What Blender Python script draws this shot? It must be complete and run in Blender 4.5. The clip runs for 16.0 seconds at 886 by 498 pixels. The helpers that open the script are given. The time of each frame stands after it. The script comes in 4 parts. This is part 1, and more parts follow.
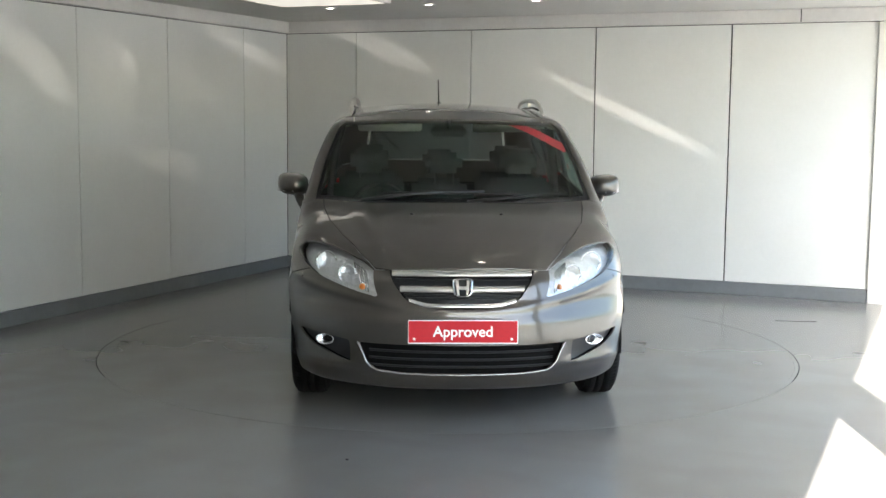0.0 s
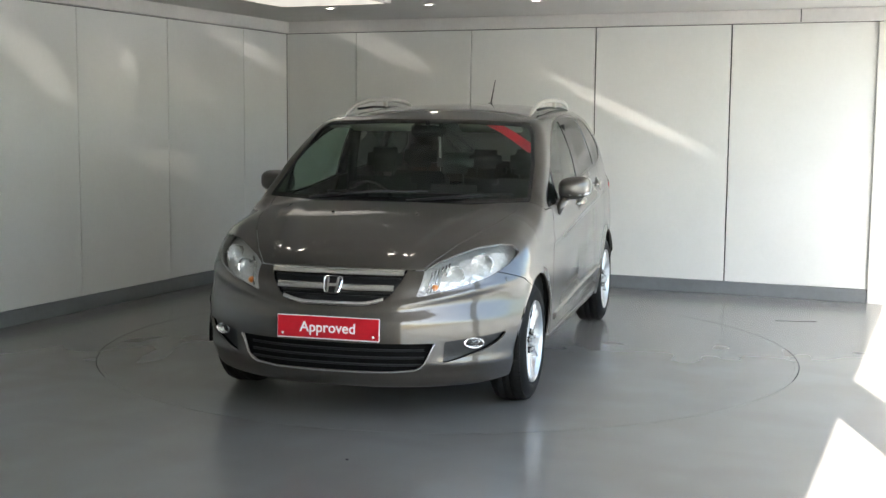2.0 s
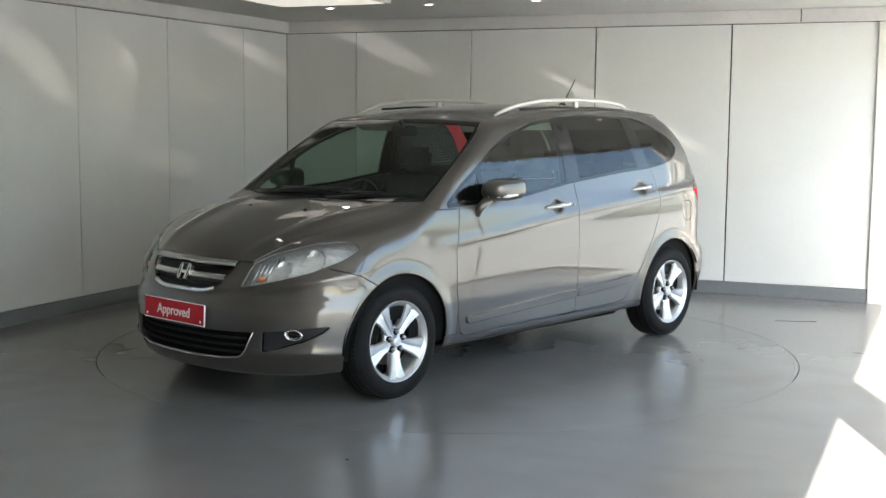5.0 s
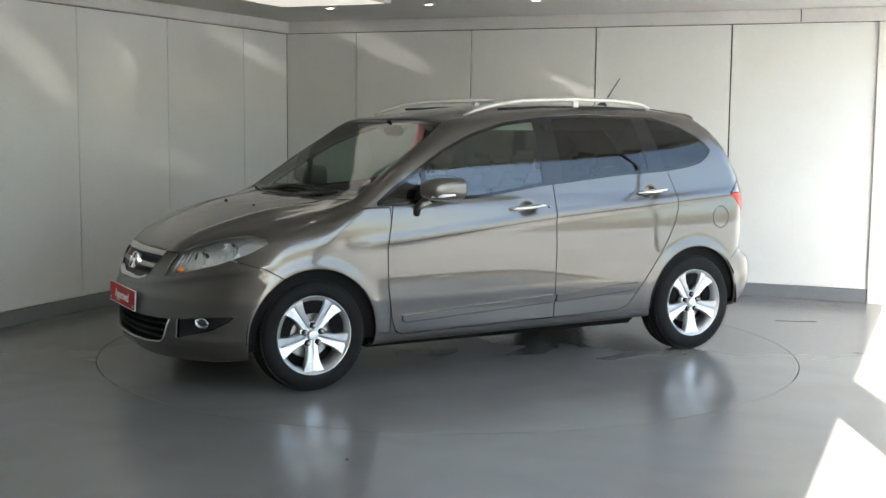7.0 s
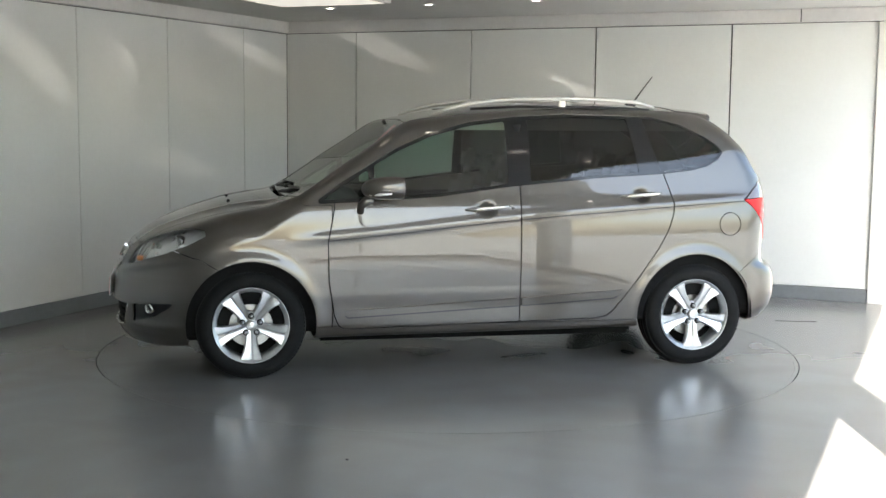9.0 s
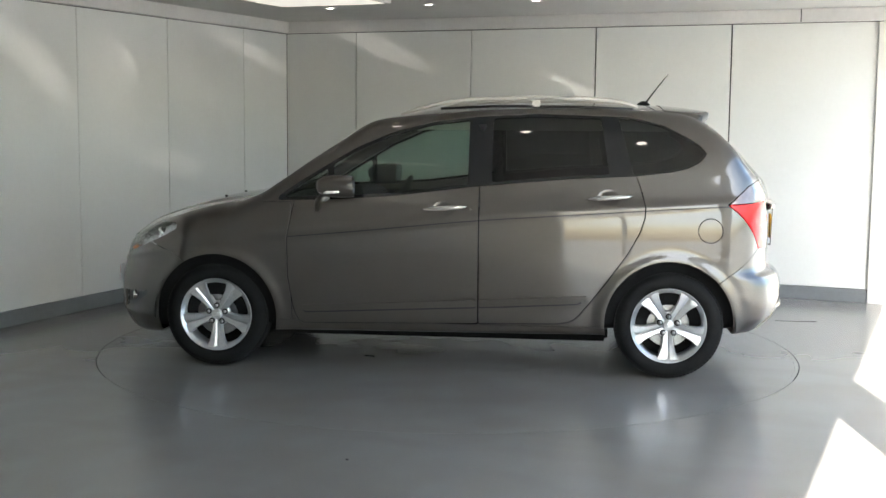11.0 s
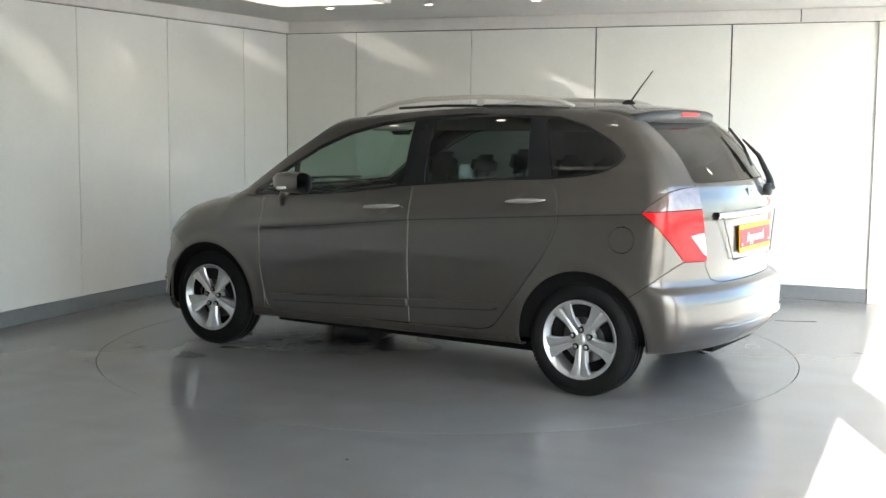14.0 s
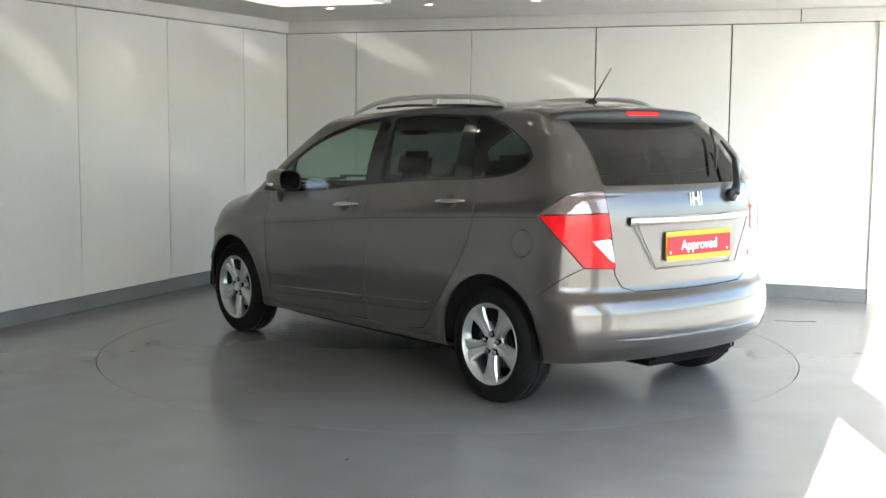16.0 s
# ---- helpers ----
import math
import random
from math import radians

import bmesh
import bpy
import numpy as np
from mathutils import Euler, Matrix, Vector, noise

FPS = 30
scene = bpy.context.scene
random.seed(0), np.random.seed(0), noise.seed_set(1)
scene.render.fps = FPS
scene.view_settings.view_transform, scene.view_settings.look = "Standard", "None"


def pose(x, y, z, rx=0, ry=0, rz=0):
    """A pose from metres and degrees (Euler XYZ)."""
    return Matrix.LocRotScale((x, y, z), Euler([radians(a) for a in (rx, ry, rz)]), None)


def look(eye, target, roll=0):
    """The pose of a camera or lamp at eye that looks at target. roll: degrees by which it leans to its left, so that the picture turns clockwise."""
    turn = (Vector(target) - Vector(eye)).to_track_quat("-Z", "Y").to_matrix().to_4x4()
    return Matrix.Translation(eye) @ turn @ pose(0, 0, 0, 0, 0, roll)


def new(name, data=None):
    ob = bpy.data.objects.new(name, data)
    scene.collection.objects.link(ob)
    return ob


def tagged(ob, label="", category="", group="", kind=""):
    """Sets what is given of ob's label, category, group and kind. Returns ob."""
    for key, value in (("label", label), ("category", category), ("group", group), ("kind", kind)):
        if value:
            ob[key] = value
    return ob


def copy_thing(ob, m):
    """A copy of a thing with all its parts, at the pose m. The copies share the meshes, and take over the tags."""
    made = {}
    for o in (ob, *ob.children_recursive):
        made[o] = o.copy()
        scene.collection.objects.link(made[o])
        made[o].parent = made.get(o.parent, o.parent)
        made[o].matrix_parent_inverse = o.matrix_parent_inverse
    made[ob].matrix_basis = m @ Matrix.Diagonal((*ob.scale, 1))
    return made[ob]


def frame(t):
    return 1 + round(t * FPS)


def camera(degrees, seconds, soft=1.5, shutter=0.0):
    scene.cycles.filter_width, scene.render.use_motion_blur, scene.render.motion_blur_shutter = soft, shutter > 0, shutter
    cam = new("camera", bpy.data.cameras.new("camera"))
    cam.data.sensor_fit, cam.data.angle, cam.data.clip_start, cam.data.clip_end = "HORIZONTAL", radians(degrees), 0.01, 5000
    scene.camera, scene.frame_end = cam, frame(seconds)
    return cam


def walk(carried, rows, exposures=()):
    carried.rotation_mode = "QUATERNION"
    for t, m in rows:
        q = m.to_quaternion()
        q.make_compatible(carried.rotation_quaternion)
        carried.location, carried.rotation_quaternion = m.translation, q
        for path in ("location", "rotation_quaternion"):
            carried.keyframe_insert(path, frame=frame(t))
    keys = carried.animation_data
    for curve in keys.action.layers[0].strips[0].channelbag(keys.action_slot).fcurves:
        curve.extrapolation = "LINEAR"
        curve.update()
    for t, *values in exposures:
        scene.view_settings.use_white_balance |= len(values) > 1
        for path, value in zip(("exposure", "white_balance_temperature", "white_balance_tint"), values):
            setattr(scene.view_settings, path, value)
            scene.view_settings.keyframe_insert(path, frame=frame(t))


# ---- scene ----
cam = camera(40.145, 16.0)
EYE = (0.0, -7.904, 1.502)
VIEW = look(EYE, (EYE[0] - 0.0043783, EYE[1] + 0.9941635, EYE[2] - 0.1077952), 0.493)
walk(cam, [(0.0, VIEW), (16.0, VIEW)], exposures=[(0.0, 3.04, 6650, 11), (4.0, 2.97, 6650, 11), (9.0, 3.0, 6650, 11), (11.5, 3.12, 6650, 11), (12.0, 3.3, 6650, 11), (13.5, 3.42, 6700, 11), (16.0, 3.45, 6700, 11)])

# ---- world, sun, exposure ----
world = bpy.data.worlds.new("sky")
scene.world = world
world.use_nodes = True
sky = world.node_tree.nodes.new("ShaderNodeTexSky")
sky.sky_type, sky.sun_disc = "NISHITA", False
sky.sun_elevation, sky.sun_rotation = radians(49.4), radians(180.9)
sky.altitude, sky.air_density, sky.dust_density = 50, 1.0, 2.6
back = world.node_tree.nodes["Background"]
world.node_tree.links.new(sky.outputs[0], back.inputs[0])
back.inputs[1].default_value = 0.15
sun_data = bpy.data.lights.new("sun", "SUN")
sun_data.energy, sun_data.angle, sun_data.color = 3.4, radians(.5), (1, .95, .87)
sun = new("sun", sun_data)
SUN_FROM = Vector((-.016, -1, 0)).normalized() * math.cos(radians(49.4)) + Vector((0, 0, math.sin(radians(49.4))))
sun.matrix_world = look(SUN_FROM * 30, (0, 0, 0))


# ---- materials ----
def material(name, colour, rough=.5, metal=0.0, grain=0.0, grain_size=40.0, blotch=0.0, blotch_size=2.0, bump=0.0, coat=0.0, rough_vary=0.0, tint=None, per_object=0.0, spec=.5):
    """A surface with colour variation at two scales, uneven gloss and fine relief."""
    mat = bpy.data.materials.new(name)
    mat.use_nodes = True
    nt = mat.node_tree
    b = nt.nodes["Principled BSDF"]
    b.inputs["Roughness"].default_value, b.inputs["Metallic"].default_value = rough, metal
    b.inputs["Coat Weight"].default_value, b.inputs["Coat Roughness"].default_value = coat, .03
    b.inputs["Base Color"].default_value = (*colour, 1)
    b.inputs["Specular IOR Level"].default_value = spec
    geo = nt.nodes.new("ShaderNodeTexCoord")
    last = None
    for size, amount in ((grain_size, grain), (blotch_size, blotch)):
        if not amount:
            continue
        n = nt.nodes.new("ShaderNodeTexNoise")
        n.inputs["Scale"].default_value, n.inputs["Detail"].default_value, n.inputs["Roughness"].default_value = size, 5, .62
        nt.links.new(geo.outputs["Object"], n.inputs["Vector"])
        r = nt.nodes.new("ShaderNodeMapRange")
        r.inputs["From Min"].default_value, r.inputs["From Max"].default_value = .3, .7
        r.inputs["To Min"].default_value, r.inputs["To Max"].default_value = 1 - amount, 1 + amount
        nt.links.new(n.outputs["Fac"], r.inputs["Value"])
        m = nt.nodes.new("ShaderNodeMix")
        m.data_type, m.blend_type = "RGBA", "MULTIPLY"
        m.inputs[0].default_value = 1
        if last:
            nt.links.new(last, m.inputs[6])
        else:
            m.inputs[6].default_value = (*colour, 1)
        nt.links.new(r.outputs[0], m.inputs[7])
        last = m.outputs[2]
        if tint and amount == blotch:
            m2 = nt.nodes.new("ShaderNodeMix")
            m2.data_type = "RGBA"
            m2.inputs[7].default_value = (*tint, 1)
            r2 = nt.nodes.new("ShaderNodeMapRange")
            r2.inputs["From Min"].default_value, r2.inputs["From Max"].default_value = .45, .75
            nt.links.new(n.outputs["Fac"], r2.inputs["Value"])
            nt.links.new(r2.outputs[0], m2.inputs[0])
            nt.links.new(last, m2.inputs[6])
            last = m2.outputs[2]
        if amount == blotch and rough_vary:
            r3 = nt.nodes.new("ShaderNodeMapRange")
            r3.inputs["From Min"].default_value, r3.inputs["From Max"].default_value = .3, .7
            r3.inputs["To Min"].default_value, r3.inputs["To Max"].default_value = rough - rough_vary, rough + rough_vary
            nt.links.new(n.outputs["Fac"], r3.inputs["Value"])
            nt.links.new(r3.outputs[0], b.inputs["Roughness"])
    if per_object:
        info = nt.nodes.new("ShaderNodeObjectInfo")
        r = nt.nodes.new("ShaderNodeMapRange")
        r.inputs["To Min"].default_value, r.inputs["To Max"].default_value = 1 - per_object, 1 + per_object
        nt.links.new(info.outputs["Random"], r.inputs["Value"])
        m = nt.nodes.new("ShaderNodeMix")
        m.data_type, m.blend_type = "RGBA", "MULTIPLY"
        m.inputs[0].default_value = 1
        nt.links.new(r.outputs[0], m.inputs[7])
        if last:
            nt.links.new(last, m.inputs[6])
        else:
            m.inputs[6].default_value = (*colour, 1)
        last = m.outputs[2]
    if last:
        nt.links.new(last, b.inputs["Base Color"])
    if bump:
        n = nt.nodes.new("ShaderNodeTexNoise")
        n.inputs["Scale"].default_value, n.inputs["Detail"].default_value = grain_size * 1.5, 3
        nt.links.new(geo.outputs["Object"], n.inputs["Vector"])
        bp = nt.nodes.new("ShaderNodeBump")
        bp.inputs["Strength"].default_value, bp.inputs["Distance"].default_value = bump, .002
        nt.links.new(n.outputs["Fac"], bp.inputs["Height"])
        nt.links.new(bp.outputs[0], b.inputs["Normal"])
    return mat


def glowing(name, colour, strength):
    mat = material(name, colour, .5)
    b = mat.node_tree.nodes["Principled BSDF"]
    b.inputs["Emission Color"].default_value, b.inputs["Emission Strength"].default_value = (*colour, 1), strength
    return mat


def clear_glass(name, tint, gloss=.06, rough=0.0, edge=.9):
    """A thin tinted pane: light passes straight, with a reflection on top."""
    mat = bpy.data.materials.new(name)
    mat.use_nodes = True
    nt = mat.node_tree
    nt.nodes.remove(nt.nodes["Principled BSDF"])
    t, g, mix, lw, power, scale = (nt.nodes.new("ShaderNode" + k) for k in ("BsdfTransparent", "BsdfGlossy", "MixShader", "LayerWeight", "Math", "Math"))
    t.inputs[0].default_value = (*tint, 1)
    g.inputs["Roughness"].default_value = rough
    lw.inputs["Blend"].default_value = .5
    power.operation, power.inputs[1].default_value = "POWER", 5
    scale.operation, scale.inputs[1].default_value, scale.inputs[2].default_value = "MULTIPLY_ADD", edge, gloss
    nt.links.new(lw.outputs["Facing"], power.inputs[0])
    nt.links.new(power.outputs[0], scale.inputs[0])
    nt.links.new(scale.outputs[0], mix.inputs[0])
    nt.links.new(t.outputs[0], mix.inputs[1])
    nt.links.new(g.outputs[0], mix.inputs[2])
    nt.links.new(mix.outputs[0], nt.nodes["Material Output"].inputs[0])
    return mat


def floor_paint():
    """Worn grey floor paint: broad brown scuffs over cooler grey."""
    mat = bpy.data.materials.new("grey floor paint")
    mat.use_nodes = True
    nt = mat.node_tree
    b = nt.nodes["Principled BSDF"]
    b.inputs["Specular IOR Level"].default_value = .62
    co = nt.nodes.new("ShaderNodeTexCoord")
    last = None
    for scale, stretch, low, high, colour in ((.8, (1, 1.6, 1), .42, .74, (.166, .153, .134)), (2.3, (1.7, 1, 1), .45, .80, (.194, .192, .184)), (1.4, (1, 2.2, 1), .52, .80, (.158, .152, .141))):
        stretch_by = nt.nodes.new("ShaderNodeMapping")
        stretch_by.inputs["Scale"].default_value, stretch_by.inputs["Rotation"].default_value = stretch, (0, 0, scale)
        n = nt.nodes.new("ShaderNodeTexNoise")
        n.noise_dimensions = "2D"
        n.inputs["Scale"].default_value, n.inputs["Detail"].default_value, n.inputs["Roughness"].default_value = scale, 1, .4
        r = nt.nodes.new("ShaderNodeMapRange")
        r.inputs["From Min"].default_value, r.inputs["From Max"].default_value, r.inputs["To Max"].default_value = low, high, .6
        m = nt.nodes.new("ShaderNodeMix")
        m.data_type = "RGBA"
        m.inputs[6].default_value, m.inputs[7].default_value = (.180, .176, .165, 1), (*colour, 1)
        nt.links.new(co.outputs["Object"], stretch_by.inputs["Vector"])
        nt.links.new(stretch_by.outputs[0], n.inputs["Vector"])
        nt.links.new(n.outputs["Fac"], r.inputs["Value"])
        nt.links.new(r.outputs[0], m.inputs[0])
        if last:
            nt.links.new(last, m.inputs[6])
        last = m.outputs[2]
    nt.links.new(last, b.inputs["Base Color"])
    b.inputs["Roughness"].default_value = .21
    return mat


M_FLOOR = floor_paint()
M_PANEL = material("white wall panel", (.70, .70, .68), .36, grain=.015, grain_size=30, blotch=.035, blotch_size=1.3, bump=.03, rough_vary=.06, per_object=.02)
M_PLASTER = material("off-white plaster", (.68, .66, .62), .8, grain=.03, grain_size=25, blotch=.06, blotch_size=1.0, bump=.15)
M_CEILING = material("grey ceiling paint", (.50, .49, .475), .75, grain=.03, grain_size=20, blotch=.05, blotch_size=.8, bump=.1)
M_TRIM = material("pale ceiling trim", (.62, .60, .58), .55, grain=.03, grain_size=25, blotch=.07, blotch_size=1.5, bump=.08)
M_BASE = material("grey skirting vinyl", (.17, .18, .19), .45, grain=.05, grain_size=30, blotch=.1, blotch_size=2, bump=.05)
M_GAP = material("black joint", (.012, .012, .012), .8, grain=.2, spec=.1)
M_YARD = material("pale concrete yard", (.40, .39, .37), .9, grain=.12, grain_size=3, blotch=.12, blotch_size=.3, bump=.2)
M_ALU = material("white window frame", (.7, .7, .7), .4, grain=.03)
M_PANE = clear_glass("window glass", (.93, .96, .95))
M_DIFF = glowing("lamp diffuser", (1, .95, .86), .085)
M_BULB = glowing("spot lamp bulb", (1, .93, .82), 3.0)
M_STEEL = material("brushed lamp ring", (.6, .6, .6), .3, 1.0, grain=.05)


# ---- mesh helpers ----
def mesh_of(name, verts, faces, mat, smooth=False):
    me = bpy.data.meshes.new(name)
    me.from_pydata([tuple(v) for v in verts], [], [tuple(int(i) for i in f) for f in faces])
    me.materials.append(mat)
    if smooth:
        me.polygons.foreach_set("use_smooth", [True] * len(me.polygons))
    me.update()
    return me


def part(name, bm, mat, parent, label="", at=None, smooth=False):
    """Links a bmesh (or a ready mesh) as one mesh object under its thing."""
    if isinstance(bm, bmesh.types.BMesh):
        me = bpy.data.meshes.new(name)
        bm.to_mesh(me)
        bm.free()
        me.materials.append(mat)
        if smooth:
            me.polygons.foreach_set("use_smooth", [True] * len(me.polygons))
    else:
        me = bm
    ob = new(name, me)
    if parent:
        ob.parent = parent
    if at:
        ob.matrix_basis = at
    if label:
        ob["label"] = label
    return ob


def box(bm, x0, x1, y0, y1, z0, z1, bevel=0.0, m=None):
    r = bmesh.ops.create_cube(bm, size=1, matrix=Matrix.Translation(((x0 + x1) / 2, (y0 + y1) / 2, (z0 + z1) / 2)) @ Matrix.Diagonal((abs(x1 - x0), abs(y1 - y0), abs(z1 - z0), 1)))
    vs = r["verts"]
    if bevel:
        es = {e for v in vs for e in v.link_edges}
        r = bmesh.ops.bevel(bm, geom=list(es), offset=bevel, segments=2, affect="EDGES")
        vs = list({v for f in r["faces"] for v in f.verts} | {v for v in vs if v.is_valid})
    if m:
        bmesh.ops.transform(bm, matrix=m, verts=vs)
    return bm


def boxed(x0, x1, y0, y1, z0, z1, bevel=0.0):
    return box(bmesh.new(), x0, x1, y0, y1, z0, z1, bevel)


def lathe(bm, profile, n=48, m=None, close=False):
    """Turns (radius, height) pairs about the z axis."""
    rings = []
    for r, h in profile:
        rings.append([bm.verts.new((r * math.cos(2 * math.pi * i / n), r * math.sin(2 * math.pi * i / n), h)) for i in range(n)] if r > 1e-6 else [bm.verts.new((0, 0, h))])
    for a, b in zip(rings, rings[1:]):
        for i in range(n):
            j = (i + 1) % n
            f = [a[i % len(a)], a[j % len(a)], b[j % len(b)], b[i % len(b)]]
            f = list(dict.fromkeys(f))
            if len(f) > 2:
                bm.faces.new(f)
    if m:
        bmesh.ops.transform(bm, matrix=m, verts=[v for r in rings for v in r])
    return bm


def tube(bm, pts, radius, n=8, flat=1.0):
    """A rod along points; radius may be a list."""
    pts = [Vector(p) for p in pts]
    radii = radius if isinstance(radius, (list, tuple)) else [radius] * len(pts)
    rings = []
    for k, p in enumerate(pts):
        d = (pts[min(k + 1, len(pts) - 1)] - pts[max(k - 1, 0)]).normalized()
        u = d.cross(Vector((0, 0, 1)))
        u = u.normalized() if u.length > 1e-3 else Vector((1, 0, 0))
        w = u.cross(d).normalized()
        rings.append([bm.verts.new(p + (u * math.cos(2 * math.pi * i / n) + w * flat * math.sin(2 * math.pi * i / n)) * radii[k]) for i in range(n)])
    for a, b in zip(rings, rings[1:]):
        for i in range(n):
            bm.faces.new([a[i], a[(i + 1) % n], b[(i + 1) % n], b[i]])
    bm.faces.new(rings[0][::-1])
    bm.faces.new(rings[-1])
    return bm


# ---- the room: its own axes start at the corner of the two panelled walls ----
ROOM = pose(-1.612, 4.2, 0, 0, 0, -22.6)
WIDE, DEEP, HIGH, PANEL_TOP, SKIRT = 6.28, 11.8, 2.42, 2.305, .113
CENTRE = ROOM.inverted() @ Vector((0, 0, 0))


def setting(name, bm, mat, label, category, smooth=False):
    ob = part(name, bm, mat, None, at=ROOM, smooth=smooth)
    return tagged(ob, label, category, kind="structure")


def build_floor():
    bm = bmesh.new()
    n, r = 160, 2.2365
    inner, outer, lower = [], [], []
    for i in range(n):
        c, s = math.cos(2 * math.pi * i / n), math.sin(2 * math.pi * i / n)
        k = min(((WIDE - CENTRE.x) if c > 0 else CENTRE.x) / max(abs(c), 1e-6), ((-CENTRE.y) if s > 0 else DEEP + CENTRE.y) / max(abs(s), 1e-6))
        inner.append(bm.verts.new((CENTRE.x + r * c, CENTRE.y + r * s, 0)))
        lower.append(bm.verts.new((CENTRE.x + r * c, CENTRE.y + r * s, -.05)))
        outer.append(bm.verts.new((CENTRE.x + k * c, CENTRE.y + k * s, 0)))
    corners = [bm.verts.new(v) for v in ((0, 0, 0), (WIDE, 0, 0), (WIDE, -DEEP, 0), (0, -DEEP, 0))]
    for i in range(n):
        j = (i + 1) % n
        bm.faces.new([inner[i], outer[i], outer[j], inner[j]])
        bm.faces.new([lower[i], inner[i], inner[j], lower[j]])
        a, b = outer[i].co, outer[j].co
        if abs(a.x - b.x) > 1e-4 and abs(a.y - b.y) > 1e-4:
            bm.faces.new([outer[i], min(corners, key=lambda v: (v.co - (a + b) / 2).length), outer[j]])
    bm.faces.new(lower[::-1])
    for f in bm.faces:
        f.material_index = int(min(v.co.z for v in f.verts) < -.01)
    floor_ob = setting("floor", bm, M_FLOOR, "glossy grey painted showroom floor with scuffs", "floor")
    floor_ob.data.materials.append(M_GAP)
    back = ROOM.inverted()
    for (x0, y0), (x1, y1), wide in (((2.47, 1.141), (2.771, 1.107), .004), ((-.443, -2.697), (-.432, -2.70), .010)):
        a, b = back @ Vector((x0, y0, 0)), back @ Vector((x1, y1, 0))
        bm = box(bmesh.new(), 0, (b - a).length, -wide / 2, wide / 2, .0005, .003, 0, Matrix.Translation(a) @ Matrix.Rotation(math.atan2(b.y - a.y, b.x - a.x), 4, "Z"))
        part("floor_mark", bm, M_GAP, floor_ob, "dark seam in the floor")


def build_walls():
    back_wall = setting("wall_back", boxed(0, WIDE, .02, .22, 0, HIGH), M_GAP, "white panelled wall with thin dark joints", "wall")
    side_wall = setting("wall_side", boxed(-.22, -.02, -DEEP, .22, 0, HIGH), M_GAP, "white panelled wall beside the turntable", "wall")
    joints = [0.0, .765, 1.955, 3.145, 4.335, 5.52]
    for a, b in zip(joints, joints[1:]):
        part("panel", boxed(a + (.004 if a < 3 else .006), b - (.004 if b < 3 else .006), 0, .022, SKIRT, PANEL_TOP, .002), M_PANEL, back_wall)
    part("panel", boxed(5.517, WIDE, -.03, .022, 0, PANEL_TOP, .002), M_PLASTER, back_wall, "cream wall end")
    joints = [0.0, .79, 1.975, 3.12, 4.3, 5.5, 6.7, 7.9, 9.1, 10.3, 11.8]
    for a, b in zip(joints, joints[1:]):
        part("panel", boxed(-.022, 0, -b + .003, -a - .003, SKIRT, PANEL_TOP, .002), M_PANEL, side_wall)
    setting("baseboard_back", boxed(.012, 5.52, -.012, .02, 0, SKIRT - .003, .003), M_BASE, "grey skirting along the panelled wall", "baseboard")
    setting("baseboard_side", boxed(-.02, .012, -DEEP, 0, 0, SKIRT - .003, .003), M_BASE, "grey skirting along the panelled wall", "baseboard")
    trim = setting("trim_back", boxed(.05, WIDE, -.05, .02, PANEL_TOP + .006, HIGH, .006), M_TRIM, "pale boxed trim under the ceiling", "trim")
    part("trim_joint", boxed(4.90, 4.908, -.052, -.04, PANEL_TOP + .01, HIGH - .004), M_GAP, trim, "dark joint in the trim")
    setting("trim_side", boxed(-.02, .05, -DEEP, .02, PANEL_TOP + .006, HIGH, .006), M_TRIM, "pale boxed trim under the ceiling", "trim")
    setting("ceiling", boxed(-.22, WIDE + .12, -DEEP - .2, .22, HIGH, HIGH + .12), M_CEILING, "low grey painted ceiling", "ceiling")


def build_windows():
    """The glazed side: piers, shadow fin, lintel and panes that let in the sun."""
    bays = [(-.06, -2.8), (-2.8, -5.66), (-5.77, -8.3), (-8.3, -10.9)]
    bm = bmesh.new()
    box(bm, WIDE, WIDE + .12, -.06, .22, 0, HIGH)
    box(bm, WIDE, WIDE + .12, -5.77, -5.66, 0, HIGH)
    # Unseen outside fin, added to shape the shadow between the sun patches.
    box(bm, WIDE + .12, WIDE + .34, -5.77, -5.66, -.06, 3.1)
    box(bm, WIDE, WIDE + .12, -DEEP - .2, -10.9, 0, HIGH)
    box(bm, WIDE, WIDE + .12, -5.66, -.06, 2.36, HIGH)
    box(bm, WIDE, WIDE + .12, -10.9, -5.77, 2.36, HIGH)
    setting("wall_glazed", bm, M_PLASTER, "wall with tall shop windows", "wall")
    # Unseen end wall, set close so that its brightness reflects in the car.
    setting("wall_front", boxed(-.22, WIDE + .12, -DEEP - .2, -DEEP, 0, HIGH), M_PLASTER, "plain plastered wall added behind the camera, out of view", "wall")
    for i, (b, a) in enumerate(bays):
        frame_bm = bmesh.new()
        box(frame_bm, WIDE + .04, WIDE + .08, a, a + .02, 0, 2.36, .004)
        box(frame_bm, WIDE + .04, WIDE + .08, b - .02, b, 0, 2.36, .004)
        box(frame_bm, WIDE + .04, WIDE + .08, a + .02, b - .02, 0, .05, .004)
        w = setting(f"window_{i + 1}", frame_bm, M_ALU, "tall white framed shop window", "window")
        p = part("pane", boxed(WIDE + .056, WIDE + .062, a + .02, b - .02, .05, 2.36), M_PANE, w)
        p.visible_shadow = False
    yard = part("ground", boxed(-60, 60, -60, 60, -.1, -.06), M_YARD, None)
    tagged(yard, "pale concrete yard outside the windows", "ground", kind="structure")


